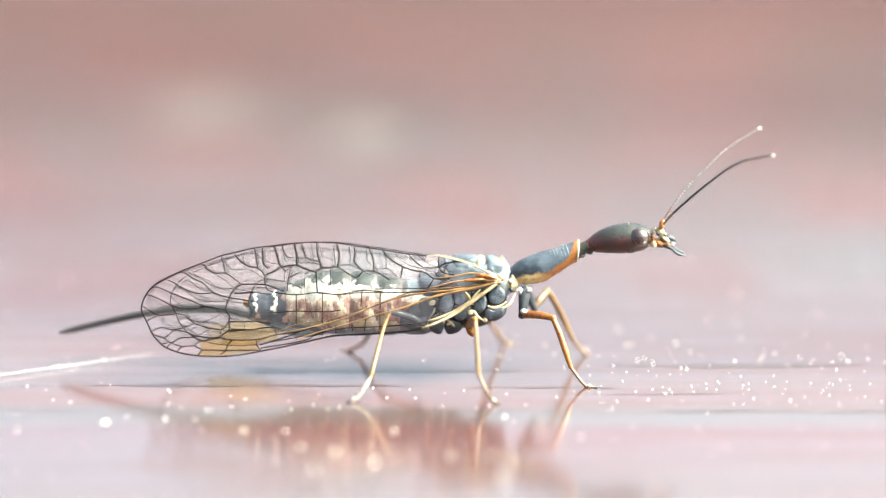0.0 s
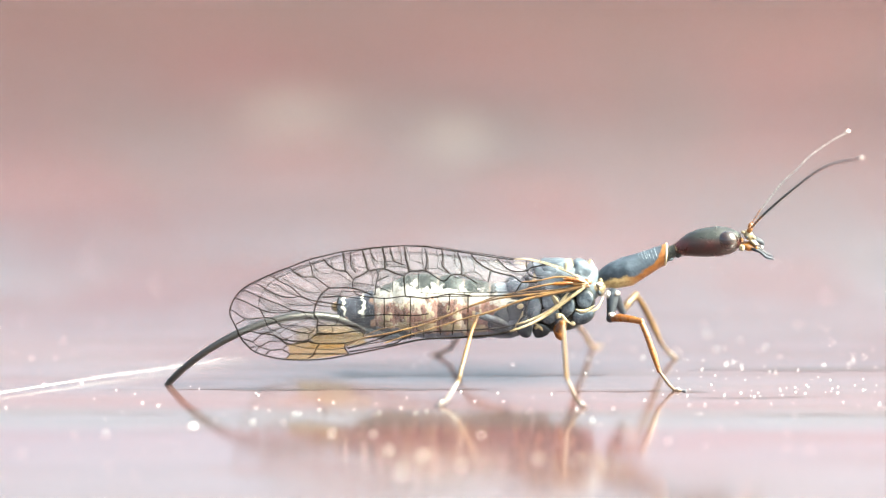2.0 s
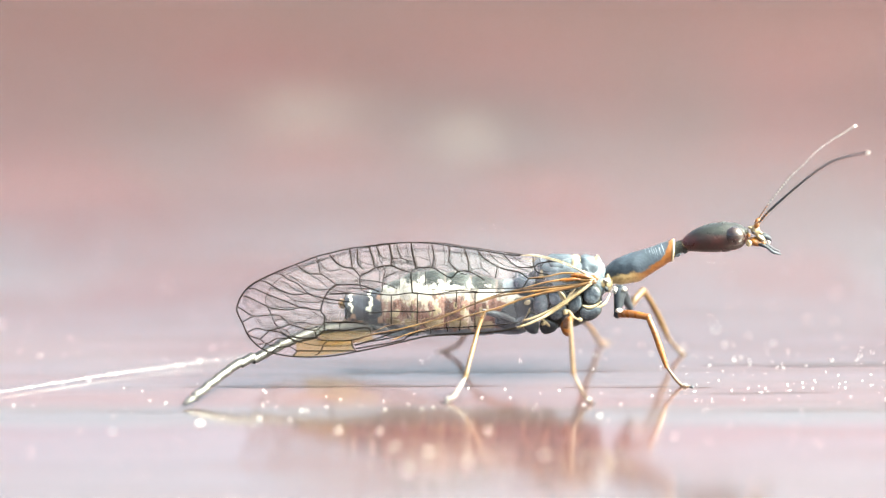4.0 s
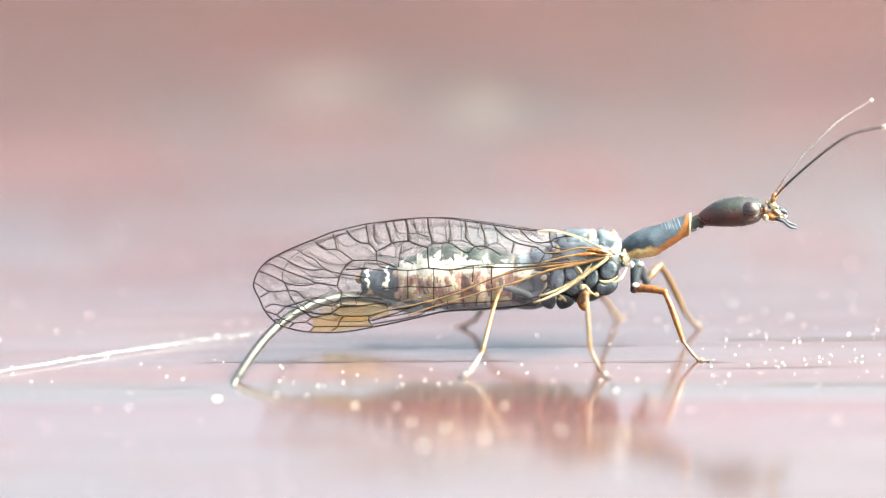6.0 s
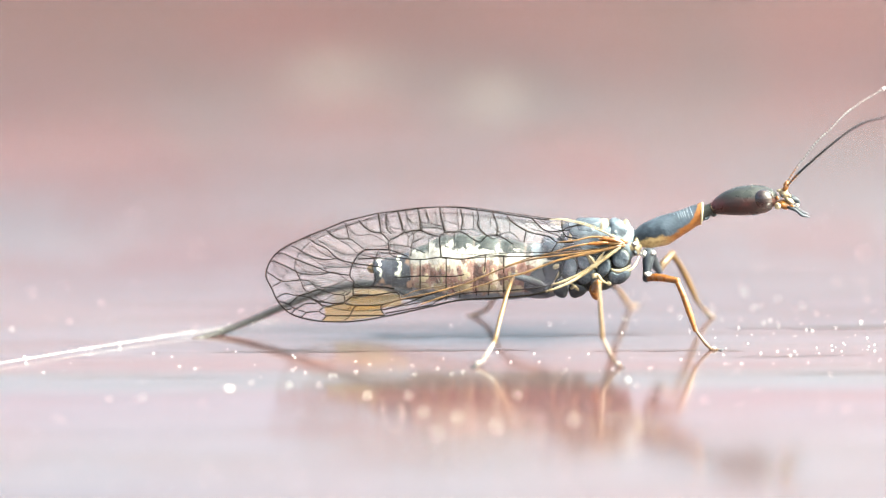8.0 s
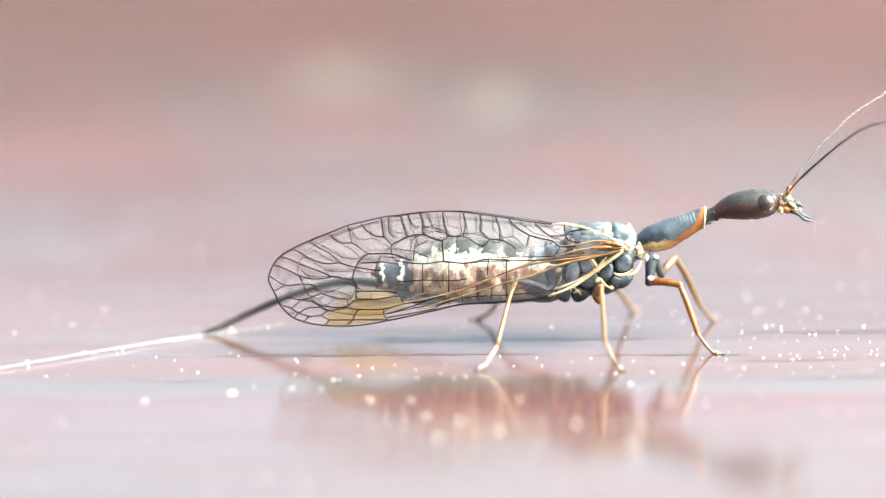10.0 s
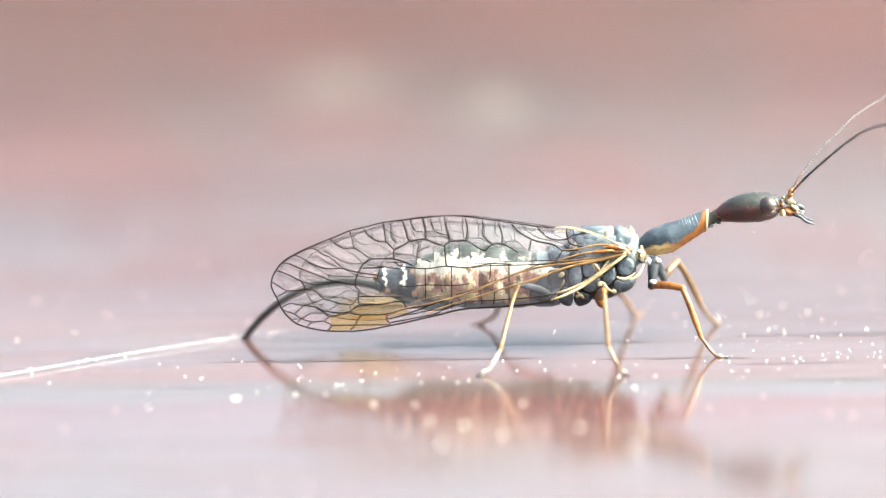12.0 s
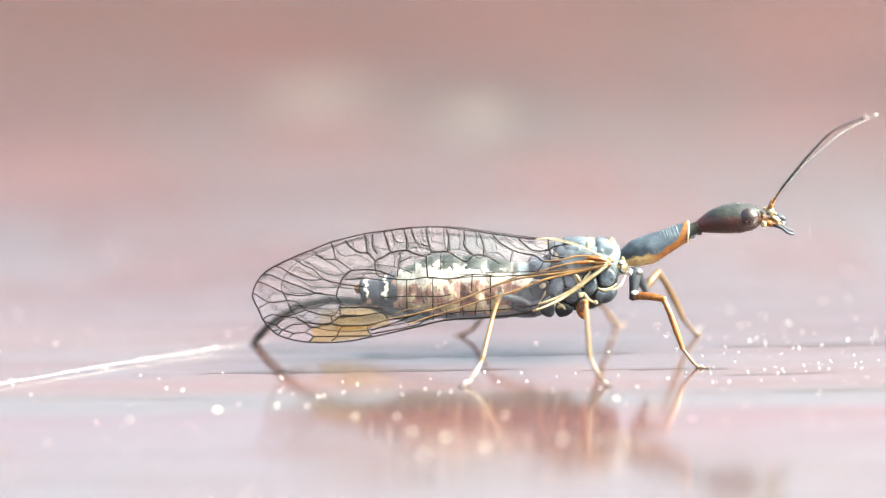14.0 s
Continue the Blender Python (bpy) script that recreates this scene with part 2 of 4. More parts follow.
def belly_skin(name):
    """Side skin of an abdomen ring: brown mottled with cream, a white band above, slate below, dark at the folds."""
    n = Nodes(name)
    box = n.add("SeparateXYZ", Vector=n.add("TexCoord").outputs["Generated"])
    ragged = n.noise(n.coords((1, 1, 1)), 2600.0, 3, 0.6)
    up = n.add("Math", Value=box.outputs[2])
    n.put(up.inputs[1], n.grey(ragged, (0.25, -0.0), (0.75, 0.26)))
    shift = n.add("Math", Value=up.outputs[0])
    shift.operation = "SUBTRACT"
    shift.inputs[1].default_value = 0.13
    patch = n.noise(n.coords((1.2, 1, 0.75)), 1900.0, 4, 0.62)
    dots = n.noise(n.coords((1.2, 1, 0.7)), 4200.0, 3)
    side = n.ramp(patch, (0.36, (0.045, 0.02, 0.018)), (0.43, (0.13, 0.062, 0.05)), (0.5, (0.2, 0.112, 0.095)), (0.56, (0.25, 0.16, 0.135)), (0.6, (0.46, 0.4, 0.33)))
    side = n.mix(n.grey(dots, (0.55, 0.0), (0.6, 0.8)), side, (0.05, 0.024, 0.02))
    white = n.mix(n.grey(dots, (0.5, 0.0), (0.64, 0.6)), (0.36, 0.345, 0.33), (0.1, 0.075, 0.06))
    colour = n.mix(n.grey(shift.outputs[0], (0.66, 0.0), (0.7, 1.0)), side, white)
    colour = n.mix(n.grey(shift.outputs[0], (0.13, 1.0), (0.18, 0.0)), colour, (0.11, 0.12, 0.16))
    colour = n.mix(n.grey(shift.outputs[0], (0.87, 0.0), (0.92, 1.0)), colour, (0.03, 0.034, 0.036))
    fold = n.grey(n.mix(0.06, box.outputs[0], ragged), (0.05, 0.95), (0.13, 0.0), (0.87, 0.0), (0.95, 0.9))
    colour = n.mix(fold, colour, (0.06, 0.035, 0.03))
    return n.set(Base_Color=colour, Roughness=n.grey(ragged, (0.3, 0.38), (0.7, 0.6)), IOR=1.4, Normal=n.bump(n.mix(0.5, ragged, dots), 0.7, 0.00006))


def tail_skin():
    """Tail ring: slate-black with one thin cream hoop that breaks up towards the belly."""
    n = Nodes("tail_skin")
    box = n.add("SeparateXYZ", Vector=n.add("TexCoord").outputs["Generated"])
    ragged = n.noise(n.coords((1, 1, 1)), 3000.0, 3, 0.6)
    hoop = n.grey(n.mix(0.45, box.outputs[0], ragged), (0.37, 0.0), (0.39, 1.0), (0.43, 1.0), (0.45, 0.0))
    high = n.grey(n.mix(0.35, box.outputs[2], ragged), (0.4, 0.0), (0.52, 1.0))
    base = n.mix(n.grey(ragged, (0.35, 0.0), (0.65, 1.0)), (0.008, 0.01, 0.018), (0.045, 0.05, 0.075))
    base = n.mix(n.grey(n.noise(n.coords((1, 1, 1)), 2100.0, 2), (0.58, 0.0), (0.64, 0.7)), base, (0.32, 0.19, 0.13))
    tone = n.mix(n.mix(1.0, hoop, high, "MULTIPLY"), base, (0.75, 0.74, 0.64))
    return n.set(Base_Color=tone, Roughness=n.grey(ragged, (0.3, 0.4), (0.7, 0.6)), IOR=1.35, Normal=n.bump(ragged, 0.5, 0.00003))


M = {
    "wood": varnished_wood(),
    "head": head_skin(),
    "eye": shell("eye", (0.010, 0.004, 0.005), (0.02, 0.008, 0.008), 0.2, relief=0.000001, coat=1.0, satin=0.16),
    "slate": shell("slate_shell", (0.014, 0.019, 0.028), (0.095, 0.118, 0.15), 0.27, 3600.0, relief=0.00008, ior=1.38),
    "haze": shell("blue_grey_shell", (0.025, 0.035, 0.05), (0.13, 0.16, 0.195), 0.38, 3200.0, relief=0.00006, ior=1.4),
    "crease": shell("pale_crease", (0.06, 0.08, 0.105), (0.2, 0.24, 0.29), 0.3, 5000.0),
    "dark": shell("dark_shell", (0.007, 0.009, 0.013), (0.045, 0.053, 0.07), 0.45, 3200.0, ior=1.32),
    "amber": shell("amber_shell", (0.11, 0.034, 0.003), (0.23, 0.085, 0.008), 0.3, coat=0.3),
    "straw": shell("straw_shell", (0.055, 0.025, 0.005), (0.13, 0.068, 0.015), 0.36),
    "honey": shell("honey_shell", (0.065, 0.03, 0.008), (0.14, 0.074, 0.02), 0.38),
    "cream": shell("cream_shell", (0.14, 0.1, 0.05), (0.4, 0.34, 0.23), 0.4, 4000.0),
    "tarsus": shell("tarsus_shell", (0.06, 0.04, 0.03), (0.23, 0.2, 0.185), 0.28, coat=0.4),
    "shank": shell("brown_foot_shell", (0.05, 0.024, 0.008), (0.15, 0.09, 0.05), 0.35, coat=0.1),
    "feeler": shell("feeler_skin", (0.09, 0.09, 0.09), (0.24, 0.24, 0.24), 0.3),
    "pad": shell("pale_pad", (0.28, 0.26, 0.25), (0.55, 0.53, 0.51), 0.3, 9000.0),
    "drill": shell("drill_shell", (0.009, 0.008, 0.009), (0.024, 0.023, 0.023), 0.36, coat=0.3, ior=1.45, satin=0.24),
    "vein": shell("dark_vein", (0.003, 0.002, 0.002), (0.008, 0.006, 0.005), 0.8, ior=1.1),
    "vein_pale": shell("pale_vein", (0.035, 0.015, 0.005), (0.19, 0.1, 0.03), 0.4, 4500.0),
    "membrane": wing_skin("wing_membrane", (0.995, 0.99, 0.99), 0.024),
    "stigma": wing_skin("amber_wing_spot", (0.93, 0.84, 0.62), 0.02),
    "stigma_far": wing_skin("pale_wing_spot", (0.96, 0.9, 0.76), 0.015),
    "grain_white": grit_skin("pale_grit"),
    "silk": grit_skin("white_silk", 0.9),
    "backdrop_tone": shell("brown_backdrop", (0.03, 0.016, 0.016), (0.055, 0.028, 0.027), 0.85, 4.0, 0.01),
    "soil": shell("soil", (0.045, 0.04, 0.025), (0.09, 0.075, 0.05), 0.9, 3.0, 0.02),
    "belly": belly_skin("abdomen_skin"),
    "neck": shell("neck_skin", (0.006, 0.007, 0.008), (0.024, 0.027, 0.026), 0.45, 5000.0, 0.00008, ior=1.3),
    "back": shell("dark_back_plate", (0.006, 0.008, 0.008), (0.024, 0.029, 0.03), 0.5, ior=1.3),
    "dusk": shell("dusk_blue_plate", (0.03, 0.038, 0.06), (0.12, 0.14, 0.19), 0.4),
    "gold": shell("yellowish_plate", (0.12, 0.085, 0.048), (0.32, 0.26, 0.165), 0.4, 4200.0),
    "tail": tail_skin(),
}


# ---- mesh helpers (all in millimetres; part() turns them into metres) ----
def part(name, bm, material, parent=None, label="", smooth=True):
    """Links a bmesh as one mesh object, under a thing or a part if one is given."""
    for v in bm.verts:
        v.co *= MM
    for f in bm.faces:
        f.smooth = smooth
    me = bpy.data.meshes.new(name)
    bm.to_mesh(me)
    bm.free()
    for m in (material if isinstance(material, (list, tuple)) else [material]):
        me.materials.append(m)
    ob = new(name, me)
    ob.parent = parent
    if label:
        ob["label"] = label
    return ob


def holder(name, parent):
    ob = new(name)
    ob.empty_display_size = MM
    ob.parent = parent
    return ob


def spline(points, steps=6):
    """Catmull-Rom curve through the points."""
    p = [Vector(q) for q in points]
    p = [p[0] * 2 - p[1], *p, p[-1] * 2 - p[-2]]
    out = []
    for i in range(1, len(p) - 2):
        a, b, c, d = p[i - 1:i + 3]
        for k in range(steps):
            t = k / steps
            out.append(0.5 * ((2 * b) + (c - a) * t + (2 * a - 5 * b + 4 * c - d) * t * t + (3 * b - a - 3 * c + d) * t ** 3))
    return out + [p[-2]]


def tube(bm, line, radii, sides=8, flat=1.0, slot=0, cap=True):
    """A round tube along a line; radii: one number or one for each point (spread over the line). flat squeezes it sideways."""
    n = len(line)
    if isinstance(radii, (int, float)):
        radii = [radii] * n
    elif len(radii) != n:
        radii = list(np.interp(np.linspace(0, 1, n), np.linspace(0, 1, len(radii)), radii))
    rings, side = [], None
    for i, c in enumerate(line):
        way = (line[min(i + 1, n - 1)] - line[max(i - 1, 0)]).normalized()
        if side is None:
            side = way.cross(Vector((0, 0, 1)))
            side = side.normalized() if side.length > 0.1 else Vector((0, 1, 0))
        side = (side - way * side.dot(way)).normalized()
        up = side.cross(way)
        ring = [bm.verts.new(c + (side * math.cos(a) * flat + up * math.sin(a)) * radii[i]) for a in (2 * math.pi * k / sides for k in range(sides))]
        rings.append(ring)
    for r, s in zip(rings, rings[1:]):
        for k in range(sides):
            bm.faces.new((r[k], r[(k + 1) % sides], s[(k + 1) % sides], s[k])).material_index = slot
    if cap:
        for ring, turn in ((rings[0], 1), (rings[-1], -1)):
            bm.faces.new(ring[::-turn]).material_index = slot
    return rings


def lump(bm, at, size, tilt=0.0, turn=0.0, rough=0.0, seed=0, slot=0, fine=3, box=1.0):
    """A rounded body: half sizes along x, y, z; tilt about y; uneven by rough."""
    made = bmesh.ops.create_icosphere(bm, subdivisions=fine, radius=1.0)["verts"]
    m = Euler((radians(turn), radians(tilt), 0)).to_matrix()
    for v in made:
        if box != 1.0:
            v.co = Vector([math.copysign(abs(c) ** box, c) for c in v.co])
        k = 1 + rough * noise.noise(v.co * 1.7 + Vector((seed * 3.1, seed, 0)))
        v.co = m @ Vector((v.co.x * size[0], v.co.y * size[1], v.co.z * size[2])) * k + Vector(at)
    for f in {f for v in made for f in v.link_faces}:
        f.material_index = slot


def fresh(fill, *args, **kw):
    bm = bmesh.new()
    fill(bm, *args, **kw)
    return bm


# ---- the board and what lies under it ----
bm = bmesh.new()
bmesh.ops.create_grid(bm, x_segments=1, y_segments=1, size=60000)
for v in bm.verts:
    v.co.z = -28.2
ground = tagged(part("ground", bm, M["soil"], smooth=False), "bare trodden earth around the wooden deck", "ground", kind="structure")

bm = bmesh.new()
bmesh.ops.create_cube(bm, size=1)
for v in bm.verts:
    v.co = Vector((v.co.x * 1500, v.co.y * 800 + 150, (v.co.z - 0.5) * 28))
bmesh.ops.bevel(bm, geom=bm.edges[:], offset=2.0, segments=2, affect="EDGES")
deck = tagged(part("wooden_deck", bm, M["wood"], smooth=False), "glossy red-brown varnished wooden deck with weathered grain and cracks", "deck", kind="structure")

# unseen backdrop, added to keep the low sky out of the far board's reflection
bm = bmesh.new()
bmesh.ops.create_cube(bm, size=1)
for v in bm.verts:
    v.co = Vector((v.co.x * 16000, 4000 + v.co.y * 200, -29 + (v.co.z + 0.5) * 765))
dark_backdrop = tagged(part("dark_backdrop", bm, M["backdrop_tone"], smooth=False), "unseen brown backdrop added to dim the board's far reflections", "wall", kind="structure")

# ---- the snakefly ----
fly = new("snakefly")
fly.empty_display_size = MM
tagged(fly, "female snakefly with clear veined wings standing on the varnished board", "insect")

# head, built along its axis from neck to mouth
bm = bmesh.new()
line = [Vector(p) for p in ((4.00, 0.00, 3.60), (4.20, 0.00, 3.66), (4.48, 0.00, 3.74), (4.80, 0.00, 3.80), (5.19, 0.00, 3.83), (5.50, 0.00, 3.84), (5.70, 0.00, 3.84), (5.81, 0.00, 3.82))]
tube(bm, spline(line, 3), [0.15, 0.24, 0.34, 0.40, 0.42, 0.36, 0.27, 0.15], 24, flat=1.15)
head = part("head", bm, M["head"], fly, "glossy blackish-brown flattened head")
for y in (-1, 1):
    at = (5.43, -0.30, 3.91)
    part("eye", fresh(lump, (at[0], at[1] * -y, at[2]), (0.29, 0.27, 0.27), tilt=8), M["eye"], head, "dark shiny bulging eye")
for x, y in ((5.22, 0.0), (5.12, -0.12), (5.12, 0.12)):
    part("ocellus", fresh(lump, (x, y, 4.22), (0.034, 0.034, 0.034), fine=2), M["eye"], head)
bm = fresh(lump, (6.03, 0.00, 3.70), (0.22, 0.24, 0.13), tilt=15, rough=0.15)
part("clypeus", bm, M["amber"], head, "amber face plate")
part("labrum", fresh(lump, (6.18, -0.05, 3.83), (0.16, 0.2, 0.09), tilt=25, rough=0.2, seed=2), M["cream"], head, "cream lip")
for y in (-1, 1):
    part("antenna_socket", fresh(lump, (6.02, 0.13 * y, 4.02), (0.13, 0.09, 0.12), rough=0.2, seed=4), M["cream"], head)
    bm = bmesh.new()
    tube(bm, spline([Vector((6.08, 0.15 * y, 3.86)), Vector((6.26, 0.13 * y, 3.86)), Vector((6.4, 0.08 * y, 3.79)), Vector((6.45, 0.01 * y, 3.7))], 4), [0.05, 0.07, 0.055, 0.015], 8)
    part("mandible", bm, M["dark"], head, "blackish jaw")
    bm = bmesh.new()
    tube(bm, spline([Vector((6.1, 0.2 * y, 3.66)), Vector((6.33, 0.24 * y, 3.58)), Vector((6.5, 0.25 * y, 3.44)), Vector((6.72, 0.23 * y, 3.37))], 4), [0.04, 0.055, 0.035, 0.05, 0.04, 0.015], 8)
    part("palp", bm, M["dark"], head)
for at, size, tone in (((6.16, -0.10, 3.95), (0.07, 0.1, 0.06), "cream"), ((6.32, -0.08, 3.80), (0.09, 0.08, 0.06), "tarsus"), ((6.38, -0.14, 3.70), (0.06, 0.06, 0.07), "pad"), ((6.24, -0.20, 3.68), (0.07, 0.06, 0.05), "amber"),
                       ((5.86, -0.16, 4.11), (0.07, 0.07, 0.06), "cream"), ((5.83, -0.20, 3.91), (0.06, 0.07, 0.07), "amber"), ((5.82, -0.20, 3.67), (0.07, 0.08, 0.08), "cream"), ((5.96, -0.18, 3.98), (0.06, 0.07, 0.06), "dark")):
    part("mouthpart", fresh(lump, at, [q * 0.8 for q in size], rough=0.45, seed=at[0] * 5, fine=2), M[tone], head, {"cream": "cream mouthpart", "tarsus": "greyish mouthpart", "pad": "white mouthpart", "amber": "amber mouthpart", "dark": "blackish mouthpart"}[tone])
part("cheek", fresh(lump, (5.83, -0.20, 3.69), (0.09, 0.12, 0.1), rough=0.2, seed=7), M["cream"], head)

# antennae: bead chains, each with its own thickened base joint
def antenna(line, tone, label, thick):
    ant = holder("antenna", fly)
    ant.location = Vector(line[0]) * MM
    base = Vector(line[0])
    curve = spline([Vector(p) - base for p in line], 12)
    lengths = [0.0]
    for a, b in zip(curve, curve[1:]):
        lengths.append(lengths[-1] + (b - a).length)
    bm, n = bmesh.new(), 46
    def spot(s):
        return Vector([float(np.interp(s, lengths, [c[i] for c in curve])) for i in range(3)])
    total = lengths[-1]
    beads, radii = [], []
    for k in range(n * 4 + 1):
        s = 0.16 + (total - 0.16) * k / (n * 4)
        beads.append(spot(s))
        taper = thick * (1 - 0.33 * k / (n * 4))
        radii.append(taper * (0.45, 1.0, 1.3, 1.0)[k % 4])
    tube(bm, beads, radii, 7)
    for i, f in enumerate(bm.faces):
        f.material_index = 1 if (i // 7) % 4 in (0, 3) else 2 if i // 7 < 22 else 0
    part("flagellum", bm, [tone, M["dark"], M["amber"]], ant, label)
    part("scape", fresh(tube, [spot(s) for s in (0.0, 0.06, 0.12, 0.18)], [0.05, 0.075, 0.07, 0.045], 8), M["amber"], ant, "amber base joint")
    part("antenna_tip", fresh(lump, spot(total), (0.05, 0.04, 0.04), fine=2), M["pad"], ant, "pale tip")
    return ant


near_antenna = antenna([(6.00, -0.15, 4.12), (6.31, -0.30, 4.52), (6.61, -0.50, 4.86), (7.21, -0.90, 5.48), (7.80, -1.40, 6.04), (8.22, -1.80, 6.32), (8.91, -2.30, 6.55)], M["neck"], "dark brown beaded feeler", 0.037)
far_antenna = antenna([(6.04, 0.15, 4.16), (6.33, 0.25, 4.61), (6.57, 0.35, 4.9), (6.97, 0.55, 5.37), (7.37, 0.8, 5.69), (7.78, 1.05, 6.05), (8.19, 1.3, 6.3), (8.9, 1.8, 6.63)], M["feeler"], "white and dark beaded feeler", 0.02)

# neck and pronotum
bm = bmesh.new()
tube(bm, spline([Vector((3.67, 0.00, 3.42)), Vector((3.91, 0.00, 3.54)), Vector((4.14, 0.00, 3.62))], 4), [0.2, 0.175, 0.17, 0.19], 14)
lump(bm, (4.07, -0.02, 3.44), (0.1, 0.12, 0.06), tilt=20, rough=0.3)
part("neck", bm, M["neck"], fly, "blackish wrinkled neck")


def raked(bm, start, stop, zero):
    """Leans the front end of the neck shield upright."""
    for v in bm.verts:
        w = min(1.0, max(0.0, (v.co.x - start) / (stop - start)))
        v.co.x += 0.42 * w * (v.co.z - zero)
    return bm


rim = (3.74, 0.00, 3.46)
back = (2.84, 0.00, 3.06)
bm = bmesh.new()
axis = spline([Vector((1.87, 0.00, 2.72)), Vector((2.22, 0.00, 2.85)), Vector((2.69, 0.00, 2.99)), Vector((3.24, 0.00, 3.20)), Vector((3.58, 0.00, 3.39)), Vector((3.74, 0.00, 3.46))], 5)
tube(bm, axis, [0.2, 0.36, 0.42, 0.37, 0.335, 0.32], 24, flat=0.95)
part("pronotum", raked(bm, back[0], rim[0], rim[2]), shield_skin(), fly, "slate-blue neck shield with cream to amber lower edges")
bm = bmesh.new()
tube(bm, spline([Vector((3.71, 0.00, 3.45)), Vector((3.74, 0.00, 3.46)), Vector((3.77, 0.00, 3.47))], 3), [0.31, 0.345, 0.31], 24)
part("collar", raked(bm, back[0], rim[0], rim[2]), M["cream"], fly, "thin cream collar rim")
part("throat", fresh(lump, (3.88, -0.05, 3.34), (0.1, 0.1, 0.05), tilt=-20, rough=0.3), M["haze"], fly, "pale grey throat fold")
for k in range(14):
    c = Vector((2.61, 0.00, 2.98)).lerp(Vector((3.52, 0.00, 3.33)), (k + 0.3 * math.sin(k * 5.0)) / 13)
    bm = bmesh.new()
    ring = [c + Vector((-0.35 * math.sin(a) * 0.36, -math.cos(a) * 0.335, math.sin(a) * 0.33)) for a in np.linspace(0.1, math.pi - 0.1, 12)]
    tube(bm, ring[:9 - k % 3], [0.002, 0.012, 0.01, 0.002], 5)
    part("wrinkle", bm, M["crease"], fly, "pale wrinkle across the neck shield")

# middle and hind thorax: a core with bulging plates, cream seams and pale back plates
bm = fresh(lump, (0.69, 0.00, 2.22), (1.15, 0.76, 0.9), tilt=8, rough=0.1)
part("thorax", bm, M["neck"], fly, "dark slate thorax")
for px, size, tilt, tone in (
    ((-0.38, -0.50, 1.96), (0.3, 0.25, 0.3), 0, "dark"), ((-0.77, -0.40, 1.69), (0.4, 0.3, 0.4), 20, "dark"), ((1.71, -0.35, 2.61), (0.13, 0.2, 0.14), 0, "cream"),
    ((0.88, 0.00, 2.73), (1.0, 0.66, 0.5), 3, "haze"), ((1.41, -0.02, 3.01), (0.3, 0.52, 0.29), 12, "haze"), ((0.57, -0.02, 2.95), (0.3, 0.55, 0.3), -4, "haze"),
    ((0.60, 0.00, 3.20), (0.36, 0.42, 0.13), 2, "haze"), ((1.68, 0.00, 3.09), (0.08, 0.4, 0.2), -20, "gold"), ((0.97, 0.00, 3.06), (0.13, 0.55, 0.26), 30, "cream"), ((1.71, 0.00, 2.83), (0.12, 0.45, 0.4), -8, "haze"),
    ((0.17, 0.00, 2.86), (0.16, 0.5, 0.3), 20, "cream"), ((-0.30, 0.00, 2.49), (0.4, 0.55, 0.3), 0, "slate"),
):
    sides = (1,) if abs(px[1]) < 0.2 else (1, -1)
    for s in sides:
        bm = fresh(lump, (px[0], px[1] * s, px[2]), size, tilt=tilt, rough=0.2, seed=px[0], box=0.55)
        part("plate", bm, M[tone], fly, {"slate": "bulging slate-blue body plate", "dark": "blackish body plate", "cream": "cream back plate", "haze": "pale blue-grey back plate", "gold": "yellowish back plate"}[tone])


def shield(outline, side, dome):
    """A thin domed plate on the side of the thorax, from its outline (along, up), with a sunken rim, blackened as
    painted crevice shade.
    """
    rim = [Vector(q) for q in outline]
    rim = [Vector((a.x, a.y, 0)) for a in rim]
    ring = []
    for k in range(len(rim)):
        a, b, c, d = (rim[(k + m) % len(rim)] for m in (-1, 0, 1, 2))
        for t in (0.0, 0.33, 0.67):
            ring.append(0.5 * ((2 * b) + (c - a) * t + (2 * a - 5 * b + 4 * c - d) * t * t + (3 * b - a - 3 * c + d) * t ** 3))
    mid = sum(ring, Vector()) / len(ring)
    bm = bmesh.new()

    def lift(q, up):
        wide = 0.9 * math.sqrt(max(0.2, 1 - 0.8 * ((q.y - 2.1) / 1.15) ** 2))
        dent = 0.04 * noise.noise(Vector((q.x * 6.0, q.y * 6.0, dome)))
        return bm.verts.new((q.x, -side * (wide + up + dent), q.y))

    rings = [[lift(mid.lerp(q, k), up) for q in ring] for k, up in ((1.0, -0.14), (0.97, -0.02), (0.87, dome * 0.6), (0.5, dome), (0.2, dome * 1.05))]
    for i, (r, t) in enumerate(zip(rings, rings[1:])):
        for k in range(len(r)):
            j = (k + 1) % len(r)
            bm.faces.new((r[k], r[j], t[j], t[k])).material_index = 1 if i < 2 else 0
    bm.faces.new(rings[-1])
    bmesh.ops.recalc_face_normals(bm, faces=bm.faces[:])
    return bm


